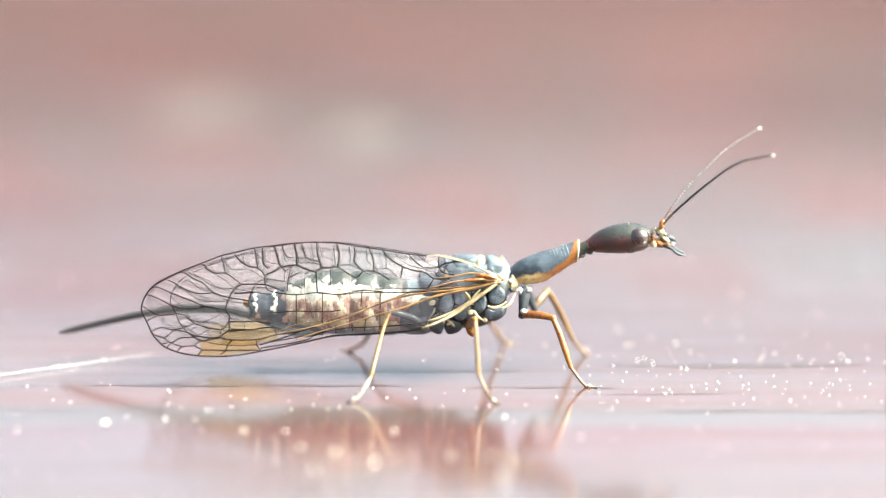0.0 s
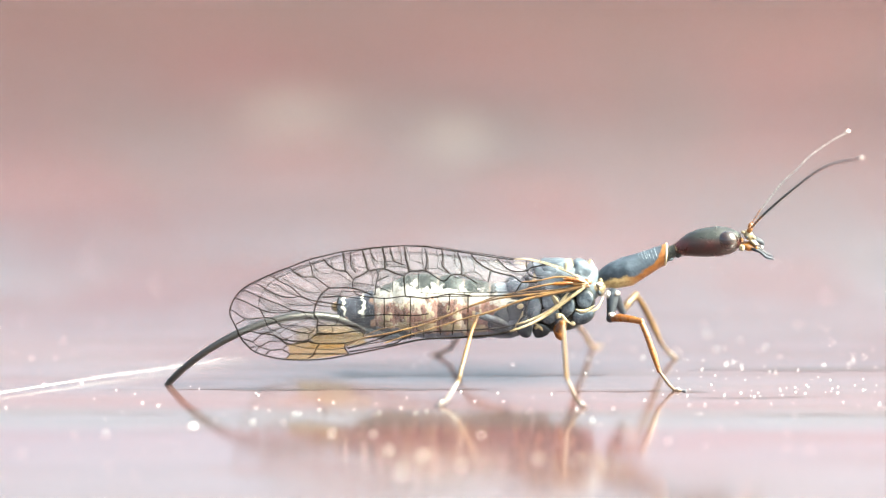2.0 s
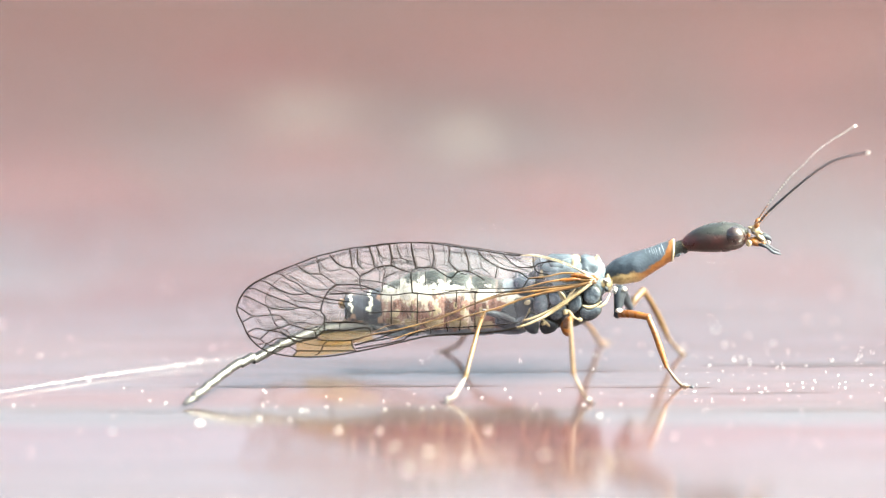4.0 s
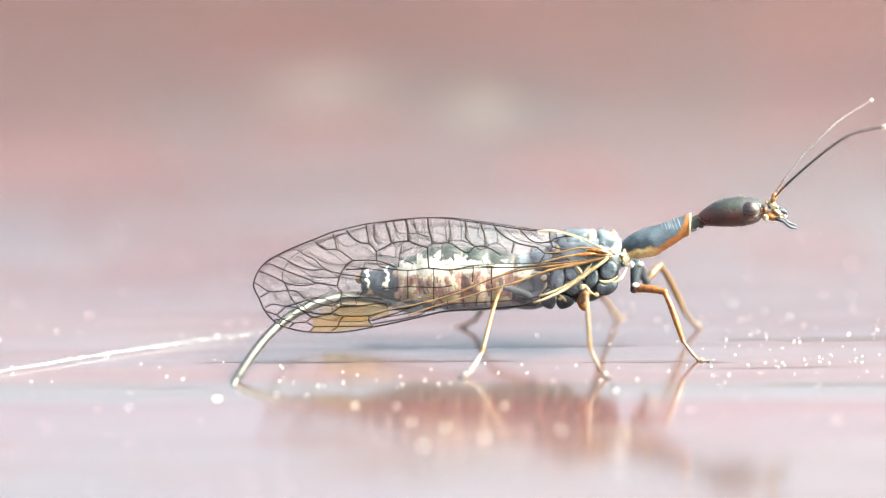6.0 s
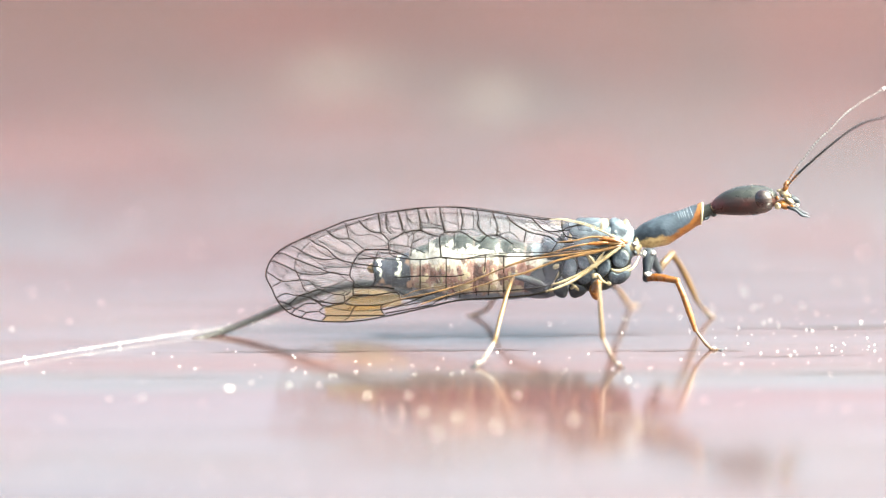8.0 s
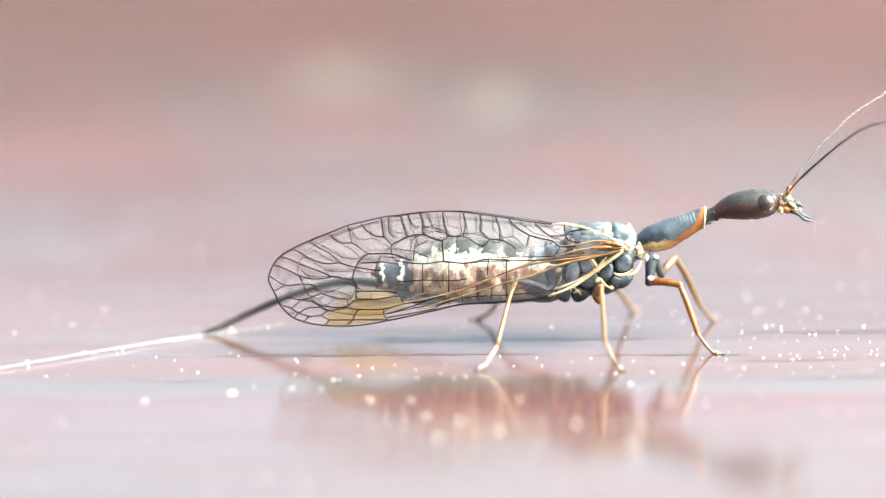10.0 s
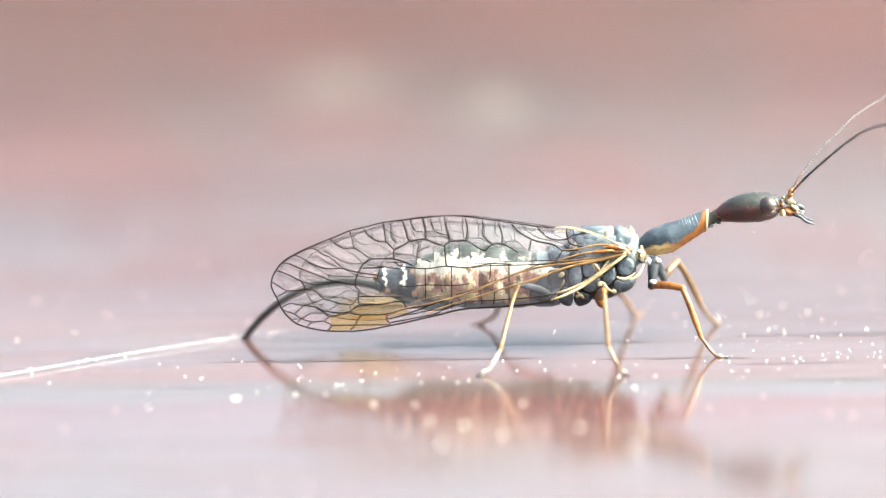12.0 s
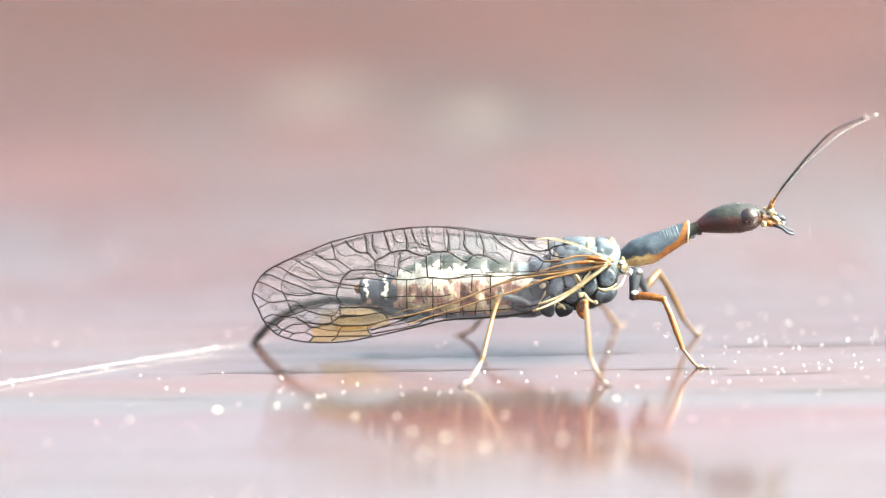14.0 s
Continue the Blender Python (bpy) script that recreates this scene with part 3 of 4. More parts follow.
SHIELDS = {
    "front": ((1.27, 2.55), (1.40, 2.66), (1.60, 2.64), (1.74, 2.48), (1.72, 2.26), (1.54, 2.11), (1.33, 2.15), (1.24, 2.32)),
    "breast": ((1.21, 2.04), (1.38, 1.97), (1.66, 2.08), (1.77, 1.98), (1.67, 1.78), (1.44, 1.64), (1.17, 1.70), (1.11, 1.91)),
    "middle": ((1.12, 2.42), (1.22, 2.29), (1.21, 2.08), (1.08, 1.91), (0.91, 1.83), (0.79, 2.04), (0.94, 2.28)),
    "upper": ((0.28, 2.51), (0.57, 2.52), (0.77, 2.41), (0.74, 2.20), (0.52, 2.07), (0.32, 2.15)),
    "tall": ((-0.08, 2.33), (0.14, 2.44), (0.26, 2.38), (0.29, 2.11), (0.19, 1.84), (0.00, 1.71), (-0.13, 1.97)),
    "lower": ((0.32, 2.06), (0.54, 2.03), (0.74, 2.14), (0.82, 1.96), (0.74, 1.80), (0.47, 1.64), (0.27, 1.76)),
    "keel": ((0.24, 1.71), (0.47, 1.60), (0.56, 1.47), (0.41, 1.29), (0.16, 1.23), (0.03, 1.42), (0.08, 1.63)),
    "flank": ((-0.15, 1.92), (-0.01, 1.68), (0.03, 1.45), (-0.05, 1.25), (-0.25, 1.26), (-0.42, 1.52), (-0.32, 1.79)),
}
for where, outline in SHIELDS.items():
    for side in (1, -1):
        # the lower plates are blackish, with the shade under the thorax in their colour
        dull = where in ("keel", "flank")
        part("plate", shield(outline, side, 0.03 if dull else 0.04), [M["dark" if dull else "slate"], M["neck"]], fly, "blackish body plate" if dull else "slate-blue body plate")
for line in (
    [(1.22, -1.0, 2.12), (1.38, -1.0, 2.06), (1.55, -1.0, 2.09), (1.75, -1.0, 2.23)], [(0.6, -1.0, 2.52), (0.7, -1.0, 2.38), (0.79, -1.0, 2.22)],
    [(2.00, -0.70, 2.40), (1.84, -0.85, 2.14), (1.58, -0.90, 2.01), (1.37, -0.85, 2.03)], [(1.03, -0.90, 2.57), (0.84, -0.95, 2.32), (0.72, -0.95, 2.13)],
    [(0.56, -0.90, 2.47), (0.69, -0.95, 2.26), (0.84, -0.95, 2.13)], [(0.09, -0.85, 1.71), (0.25, -0.85, 1.57), (0.34, -0.80, 1.46)],
    [(0.64, -0.90, 1.96), (0.84, -0.95, 1.94), (0.97, -0.95, 1.78), (1.16, -0.90, 1.67)], [(-0.50, -0.70, 1.44), (-0.30, -0.80, 1.78), (-0.22, -0.80, 2.02)],
):
    bm = bmesh.new()
    tube(bm, spline([Vector(p) for p in line], 5), [0.02, 0.05, 0.045, 0.015], 7, flat=0.6)
    part("seam", bm, M["cream"], fly, "cream seam between the body plates")
part("trochanter", fresh(lump, (0.76, -1.00, 1.47), (0.13, 0.16, 0.22), tilt=-20, rough=0.15), M["amber"], fly, "amber-brown joint at the middle hip")
for at, size, tilt in (((1.53, -0.72, 2.83), (0.15, 0.12, 0.09), 0), ((1.22, -0.82, 2.90), (0.3, 0.1, 0.075), 8), ((0.87, -0.92, 2.83), (0.3, 0.08, 0.05), -4), ((1.34, -0.80, 2.74), (0.22, 0.1, 0.05), -12)):
    part("wing_root", fresh(lump, at, size, tilt=tilt, rough=0.3, seed=at[0] * 3), M["amber"], fly, "orange-brown hardened wing root")
for at, size, tone in (((-0.30, -0.75, 2.15), (0.13, 0.08, 0.09), "cream"), ((-0.34, -0.82, 1.66), (0.06, 0.05, 0.08), "cream"), ((0.17, -0.85, 1.58), (0.13, 0.06, 0.06), "cream"), ((0.76, -0.95, 1.91), (0.12, 0.07, 0.08), "cream"),
                       ((1.16, -0.88, 1.69), (0.09, 0.06, 0.09), "cream"), ((1.89, -0.55, 2.49), (0.07, 0.1, 0.1), "dark"), ((2.08, -0.60, 2.43), (0.07, 0.08, 0.1), "pad"), ((1.79, -0.30, 2.99), (0.07, 0.12, 0.08), "amber")):
    part("body_spot", fresh(lump, at, [q * 0.75 for q in size], tilt=-25, rough=0.4, seed=at[0] * 7, fine=2), M[tone], fly, {"cream": "cream spot on the thorax", "dark": "dark pit", "pad": "white spot", "amber": "amber spot"}[tone])
part("neck_joint", fresh(lump, (1.92, -0.10, 2.55), (0.13, 0.34, 0.27), rough=0.5, seed=3), M["cream"], fly, "cream membrane behind the neck shield")

# abdomen: overlapping rings that taper to the tail
spine = spline([Vector(p) for p in ((-0.31, 0.00, 1.85), (-1.41, 0.00, 1.91), (-2.35, 0.00, 1.98), (-3.22, 0.00, 2.01), (-3.93, 0.00, 1.93), (-4.64, 0.00, 1.87), (-5.39, 0.00, 1.86))], 8)
tall = [0.72, 0.80, 0.88, 0.90, 0.70, 0.47, 0.36]
def girth(u):
    """The spine's place and the ring's half height at u, 0 at the thorax and 1 at the tail."""
    i = min(max(u, 0.0), 0.999) * (len(spine) - 1)
    at = spine[int(i)].lerp(spine[min(int(i) + 1, len(spine) - 1)], i - int(i))
    v = (u * 8) % 1.0
    return at, float(np.interp(u, np.linspace(0, 1, 7), tall)) * (0.95 + 0.065 * math.sin(math.pi * v) ** 0.6)


def scale_plate(u0, u1, low, high, lift, seed):
    """A curved plate on the abdomen: from u0 to u1 along it, from low to high degrees round it (0 on the back, 90 on the near side), with an uneven outline."""
    bm, n, m = bmesh.new(), 7, 9
    grid = []
    for i in range(n):
        row = []
        for j in range(m):
            s, r = i / (n - 1), j / (m - 1)
            wave = noise.noise(Vector((s * 3 + seed, r * 4, seed * 2)))
            u = u0 + (u1 - u0) * (s + 0.14 * wave)
            f = radians(low + (high - low) * (r + 0.12 * noise.noise(Vector((s * 4, seed, r * 3)))) + (high - low) * 0.3 * (s - 0.5) ** 2 * (1 - 2 * r))
            at, h = girth(u)
            h += lift * (min(1.0, 4 * min(s, 1 - s)) * min(1.0, 4 * min(r, 1 - r))) ** 0.5 - 0.012
            row.append(bm.verts.new(at + Vector((0, -math.sin(f) * h * 0.82, math.cos(f) * h))))
        grid.append(row)
    for a, b in zip(grid, grid[1:]):
        for j in range(m - 1):
            bm.faces.new((a[j], a[j + 1], b[j + 1], b[j]))
    return bm


rng = random.Random(11)
for k in range(8):
    a, b = k / 8, (k + 1) / 8
    line, radii = [], []
    for u in np.linspace(a, b + 0.015, 11):
        at, h = girth(float(u) if u < b else b - 0.001)
        line.append(girth(float(u))[0])
        radii.append(h)
    bm = bmesh.new()
    tube(bm, line, radii, 26, flat=0.82)
    ring = part("abdomen_ring", bm, M["belly" if k < 6 else "tail"], fly, "brown mottled abdomen ring with a white band" if k < 6 else "blackish tail ring with thin cream bands")
    if k > 5:
        continue
    part("back_plate", scale_plate(a + 0.012, b - 0.02, -58, 58, 0.03, k * 3.0), M["haze" if k < 1 else "back"], ring, "slate-grey plate on the back")
    part("belly_plate", scale_plate(a + 0.004, b - 0.004, 136, 224, 0.03, k * 5.0), M["dusk"], ring, "dark blue-grey belly plate")
    for side in (1, -1):
        low, high = sorted((side * 112, side * 133))
        part("side_plate", scale_plate(a + 0.012, b - 0.012, low, high, 0.03, k * 7.0 + side), M["gold"], ring, "yellowish side plate")
        for _ in range(4):
            u, f = rng.uniform(a + 0.015, b - 0.05), side * rng.uniform(72, 100)
            low, high = sorted((f, f + side * rng.uniform(8, 20)))
            part("side_spot", scale_plate(u, u + rng.uniform(0.012, 0.03), low, high, 0.022, k * 9.0 + f), M["cream"], ring, "cream spot")
part("tail_knob", fresh(lump, (-5.45, 0.00, 1.99), (0.12, 0.18, 0.13), rough=0.2), M["straw"], fly, "pale yellow tail knob")
bm = bmesh.new()
tube(bm, spline([Vector((-3.08, 0.00, 1.21)), Vector((-3.63, 0.00, 1.19)), Vector((-4.18, 0.00, 1.22)), Vector((-4.56, 0.00, 1.34)), Vector((-4.78, 0.00, 1.47))], 4), [0.05, 0.17, 0.19, 0.16, 0.11], 12)
part("ovipositor_base", bm, M["slate"], fly, "slate-grey sheath of the egg-laying tube")


# ---- legs ----
def leg(points, radii, tones, foot, sock="shank"):
    """One leg: hip, thigh, shin and jointed foot with two claws. points: hip top, thigh top, knee, ankle, foot middle, toe."""
    p = [Vector(q) for q in points]
    whole = holder("leg", fly)
    for name, a, b, r, tone in (("coxa", p[0], p[1], radii[0], tones[0]), ("femur", p[1], p[2], radii[1], tones[1]), ("tibia", p[2], p[3], radii[2], tones[2])):
        bm = bmesh.new()
        bow = Vector((0, 0, 0.05 * (b - a).length))
        tube(bm, spline([a, a.lerp(b, 0.33) + bow, a.lerp(b, 0.7) + bow * 0.7, b], 5), r, 10)
        lump(bm, b, (r[-1] * 1.15,) * 3, fine=2)
        part(name, bm, M[tone], whole, {"slate": "slate and white hip", "amber": "amber leg joint", "straw": "straw-yellow leg joint", "honey": "honey-yellow leg joint", "dark": "dark slate leg joint"}[tone])
    path = spline([p[3], p[4], p[5]], 8)
    cuts = (0, 7, 10, 12, 14, 16)
    for i, j in zip(cuts, cuts[1:]):
        bm = bmesh.new()
        line = [path[k] for k in range(i, j + 1)]
        tube(bm, line, [0.045 * foot, 0.055 * foot, 0.065 * foot], 8)
        part("foot_joint", bm, M[sock], whole, "pale-haired greyish foot joint" if sock == "tarsus" else "brown foot joint")
    way = (p[5] - p[4]).normalized()
    if p[5].y < 0:
        part("foot_pad", fresh(lump, p[5] - way * 0.12 + Vector((0, 0, 0.03)), (0.08 * foot, 0.07 * foot, 0.045 * foot), rough=0.3, seed=p[5].x, fine=2), M["pad"], whole, "white-haired foot pad")
    for s in (-1, 1):
        bm = bmesh.new()
        side = way.cross(Vector((0, 0, 1))).normalized() * s
        tip = p[5]
        tube(bm, spline([tip, tip + way * 0.1 + side * 0.06 + Vector((0, 0, 0.05)), tip + way * 0.19 + side * 0.1 + Vector((0, 0, 0.01)), tip + way * 0.2 + side * 0.11 - Vector((0, 0, 0.05))], 4), [0.035, 0.03, 0.02, 0.006], 6)
        part("claw", bm, M["dark"], whole, "dark hooked claw")


STOUT = ([0.17, 0.17, 0.13, 0.10], [0.09, 0.115, 0.1, 0.085], [0.075, 0.085, 0.09, 0.062])
THIN = ([0.17, 0.17, 0.13, 0.10], [0.09, 0.11, 0.095, 0.08], [0.062, 0.054, 0.064, 0.056])
for at, size in (((2.39, -0.62, 2.49), (0.11, 0.1, 0.08)), ((2.23, -0.92, 1.95), (0.14, 0.1, 0.09)), ((2.13, -0.60, 2.46), (0.09, 0.1, 0.15)), ((1.89, -0.50, 2.72), (0.12, 0.1, 0.09))):
    part("hip_spot", fresh(lump, at, [q * 0.75 for q in size], rough=0.5, seed=at[0]), M["pad"], fly, "whitish patch at the front hip")
leg([(2.29, -0.40, 2.50), (2.19, -0.80, 1.81), (3.02, -1.25, 1.83), (3.51, -1.65, 0.53), (3.88, -1.80, 0.07), (4.13, -1.85, -0.01)], STOUT, ("dark", "amber", "amber"), 0.85)
leg([(2.23, 0.40, 2.30), (2.56, 0.80, 1.68), (2.95, 1.30, 2.05), (3.67, 1.90, 0.54), (3.97, 2.10, 0.14), (4.13, 2.20, 0.0)], STOUT, ("dark", "honey", "honey"), 1.0)
leg([(0.85, -0.60, 1.98), (0.75, -1.00, 1.50), (0.87, -2.60, 2.07), (0.96, -3.40, 0.75), (1.25, -3.75, 0.19), (1.46, -3.80, 0.01)], THIN, ("dark", "amber", "honey"), 0.8)
leg([(1.01, 0.60, 1.56), (1.13, 1.00, 1.31), (1.32, 2.40, 0.90), (1.68, 3.30, 0.20), (1.78, 3.60, 0.05), (1.98, 3.80, -0.01)], THIN, ("dark", "honey", "honey"), 1.0)
leg([(-0.30, -0.50, 1.72), (-0.61, -0.75, 1.58), (-1.47, -0.95, 1.94), (-1.96, -3.00, 0.56), (-2.26, -3.50, 0.17), (-2.47, -3.65, 0.02)], THIN, ("dark", "dark", "straw"), 1.0, "tarsus")
leg([(-0.30, 0.50, 1.58), (-0.70, 0.90, 1.25), (-1.80, 1.70, 1.00), (-2.33, 2.40, 0.25), (-2.69, 2.60, 0.04), (-2.89, 2.70, -0.03)], THIN, ("dark", "honey", "honey"), 1.0)

# ---- wings: drawn flat as (along, across), then leaned like a roof ----
LEAN = math.atan(0.54)
EDGE = spline([(*q, 0) for q in (
    (1.50, 3.12), (1.11, 2.80), (0.40, 2.27), (-0.14, 1.99), (-0.58, 1.84), (-1.15, 1.73), (-2.19, 1.65), (-3.01, 1.60), (-3.79, 1.43), (-4.57, 1.26), (-5.10, 1.15), (-5.56, 1.06), (-6.07, 1.01), (-6.62, 1.02), (-6.90, 1.05), (-7.21, 1.12), (-7.56, 1.25), (-7.79, 1.44), (-7.99, 1.69), (-8.12, 1.98), (-8.25, 2.22), (-8.30, 2.39), (-8.25, 2.63), (-8.16, 2.81), (-8.03, 2.99), (-7.83, 3.15), (-7.48, 3.34), (-7.16, 3.49), (-6.89, 3.60), (-6.53, 3.74), (-6.14, 3.90), (-5.75, 4.00), (-5.21, 4.13), (-4.67, 4.20), (-4.11, 4.27), (-3.50, 4.29), (-2.94, 4.26), (-2.47, 4.19), (-2.04, 4.13), (-1.65, 4.07), (-0.95, 3.96), (-0.56, 3.91), (-0.13, 3.90), (0.57, 3.72), (1.19, 3.45), (1.58, 3.19))], 4)
STRONG = (
    [(1.61, 3.14), (1.03, 3.01), (0.41, 2.92), (-0.88, 2.78), (-1.77, 2.50), (-2.70, 2.10), (-3.75, 1.82), (-4.57, 1.66), (-5.08, 1.44)],
    [(1.50, 3.12), (0.72, 2.93), (-0.21, 2.73), (-1.15, 2.38), (-1.77, 2.21), (-2.70, 1.91), (-3.48, 1.69), (-4.02, 1.50)],
    [(1.58, 3.16), (1.19, 3.34), (0.72, 3.39), (0.26, 3.30), (-0.26, 3.25)],
    [(1.53, 3.17), (0.72, 3.19), (0.10, 3.10), (-0.71, 2.86)],
    [(0.25, 2.92), (-0.71, 2.86), (-2.27, 2.83), (-2.71, 2.78), (-3.45, 2.81)],
)
FAN = (    # branches that fan out to the wing's tip
    [(-6.14, 3.90), (-6.08, 3.72), (-6.01, 3.41)],
    [(-6.72, 3.68), (-6.61, 3.63), (-6.50, 3.51), (-6.31, 3.40), (-6.00, 3.40), (-5.79, 3.26), (-5.56, 3.08)],
    [(-7.30, 3.44), (-7.09, 3.39), (-6.89, 3.24), (-6.62, 3.11), (-6.33, 2.83), (-5.89, 2.69), (-5.16, 2.58)],
    [(-7.69, 3.23), (-7.51, 3.18), (-7.28, 3.03), (-6.93, 2.85), (-6.65, 2.80), (-6.33, 2.83)],
    [(-8.01, 3.00), (-7.82, 2.99), (-7.43, 2.80), (-6.92, 2.59), (-6.53, 2.42), (-5.98, 2.34)],
    [(-8.19, 2.78), (-8.05, 2.76), (-7.77, 2.63), (-7.45, 2.46), (-7.19, 2.38), (-6.87, 2.36), (-6.53, 2.42)],
    [(-8.28, 2.47), (-8.17, 2.40), (-7.84, 2.20), (-7.34, 2.23)],
    [(-7.45, 2.46), (-7.34, 2.23)],
    [(-7.84, 2.20), (-8.12, 2.04)],
)
TIP = (    # small cells along the tip
    [(-7.34, 2.23), (-7.07, 2.18), (-6.82, 1.95), (-6.12, 1.77), (-5.89, 2.00)],
    [(-6.82, 1.95), (-7.38, 1.78), (-7.75, 1.85), (-7.99, 1.69), (-7.64, 1.54), (-7.45, 1.41), (-7.20, 1.55), (-6.91, 1.55)],
    [(-7.38, 1.78), (-7.64, 1.54)],
    [(-7.38, 1.78), (-7.10, 1.73), (-6.86, 1.61), (-6.91, 1.55)],
    [(-6.86, 1.61), (-6.44, 1.55), (-6.11, 1.56)],
    [(-6.12, 1.77), (-6.11, 1.56), (-6.32, 1.51), (-6.67, 1.45), (-6.86, 1.61)],
    [(-6.67, 1.45), (-6.81, 1.32), (-6.62, 1.19), (-6.73, 1.05)],
    [(-6.81, 1.32), (-7.14, 1.29), (-7.29, 1.17)],
    [(-7.14, 1.29), (-7.40, 1.38), (-7.45, 1.41), (-7.56, 1.28)],
    [(-7.56, 1.41), (-7.75, 1.38)],
)
SPOT = (    # cells round the amber spot
    [(-5.89, 2.00), (-5.11, 2.01), (-4.73, 1.96)],
    [(-5.89, 2.00), (-5.88, 1.77), (-6.11, 1.56), (-5.77, 1.49), (-5.10, 1.51), (-4.57, 1.65), (-3.91, 1.74), (-3.44, 1.90)],
    [(-5.88, 1.77), (-5.31, 1.78), (-4.68, 1.86), (-4.57, 1.65)],
    [(-6.62, 1.19), (-5.92, 1.19), (-5.02, 1.20)],
    [(-5.77, 1.49), (-5.88, 1.38), (-5.97, 1.17), (-6.11, 1.06)],
    [(-5.10, 1.51), (-5.10, 1.36), (-4.99, 1.20)],
    [(-5.02, 1.36), (-4.32, 1.58), (-3.91, 1.74)],
    [(-4.99, 1.26), (-3.79, 1.48), (-3.59, 1.59), (-3.24, 1.75)],
)
RIB = (    # ribs and ladder cells of the middle
    [(-5.56, 3.08), (-5.74, 2.94), (-5.89, 2.69), (-5.98, 2.34), (-5.86, 2.16), (-5.89, 2.00)],
    [(-5.56, 3.08), (-4.90, 3.08), (-4.38, 2.88)],
    [(-5.74, 2.81), (-5.12, 2.85)],
    [(-4.90, 3.08), (-4.90, 3.34), (-4.70, 3.45), (-4.48, 3.60)],
    [(-5.75, 3.95), (-5.64, 3.80), (-5.53, 3.70), (-5.33, 3.59), (-5.12, 3.57), (-4.90, 3.34)],
    [(-5.21, 4.13), (-5.16, 3.83), (-5.12, 3.57)],
    [(-4.99, 4.12), (-4.97, 3.72), (-4.83, 3.55)],
    [(-4.67, 4.19), (-4.58, 3.88), (-4.48, 3.60), (-4.28, 3.63), (-4.03, 3.64), (-3.81, 3.53), (-3.50, 3.43)],
    [(-4.11, 4.27), (-4.06, 3.99), (-4.03, 3.64)],
    [(-3.50, 4.28), (-3.47, 3.98), (-3.37, 3.57), (-3.50, 3.43), (-3.46, 2.84)],
)
CROWN = (    # cells under the hind edge
    [(-4.47, 4.22), (-4.39, 4.02), (-4.28, 3.87), (-4.11, 3.86)],
    [(-3.92, 4.26), (-3.81, 3.87), (-4.06, 3.86)],
    [(-3.81, 3.87), (-3.61, 3.79), (-3.42, 3.74)],
    [(-4.28, 3.63), (-4.21, 3.48), (-4.26, 3.28), (-4.30, 2.88)],
    [(-4.26, 3.28), (-3.92, 3.45)],
)
ROOT = (    # cells towards the root
    [(-3.37, 3.56), (-3.14, 3.57), (-2.90, 3.57), (-2.71, 3.45), (-2.40, 3.27), (-2.20, 3.45), (-1.92, 3.46), (-1.68, 3.35), (-1.47, 3.20)],
    [(-2.94, 4.22), (-2.87, 3.94), (-2.92, 3.57)],
    [(-2.47, 4.19), (-2.43, 3.97), (-2.45, 3.73), (-2.20, 3.45)],
    [(-2.04, 4.12), (-1.92, 3.77), (-1.92, 3.46)],
    [(-1.65, 4.05), (-1.47, 3.83), (-1.11, 3.60), (-0.83, 3.50), (-0.48, 3.42), (-0.25, 3.25), (0.19, 3.25)],
    [(-0.95, 3.95), (-0.69, 3.68), (-0.48, 3.57), (-0.12, 3.58), (0.03, 3.68), (0.41, 3.74)],
    [(-0.12, 3.89), (-0.12, 3.66), (-0.02, 3.43), (0.30, 3.35)],
)
BASE = (    # long veins and cross-veins over the abdomen
    [(-4.90, 3.08), (-4.80, 2.90), (-4.38, 2.81), (-3.96, 2.78), (-3.44, 2.84), (-2.98, 2.77), (-2.71, 2.80), (-2.23, 2.89), (-1.68, 2.87)],
    [(-4.73, 2.28), (-4.53, 2.28), (-4.03, 2.31), (-3.18, 2.28), (-2.82, 2.33)],
    [(-4.04, 2.76), (-4.03, 1.95)],
    [(-3.32, 2.81), (-3.32, 1.95)],
    [(-2.23, 2.89), (-2.26, 2.42)],
    [(-1.73, 2.87), (-1.73, 2.37)],
    [(-3.31, 1.83), (-3.31, 1.62)],
    [(-2.94, 1.91), (-2.94, 1.68)],
    [(-2.51, 1.99), (-2.48, 1.73)],
    [(-2.12, 2.08), (-2.16, 1.74)],
    [(-1.73, 2.21), (-1.73, 1.80)],
    [(-1.11, 3.60), (-1.18, 3.26)],
    [(-0.25, 3.25), (-0.44, 2.93)],
)
STIGMA = ((-6.67, 1.45), (-6.39, 1.53), (-6.11, 1.54), (-5.77, 1.49), (-5.43, 1.51), (-5.10, 1.51), (-5.05, 1.20), (-5.49, 1.12), (-6.08, 1.04), (-6.46, 1.03), (-6.71, 1.05), (-6.62, 1.19))


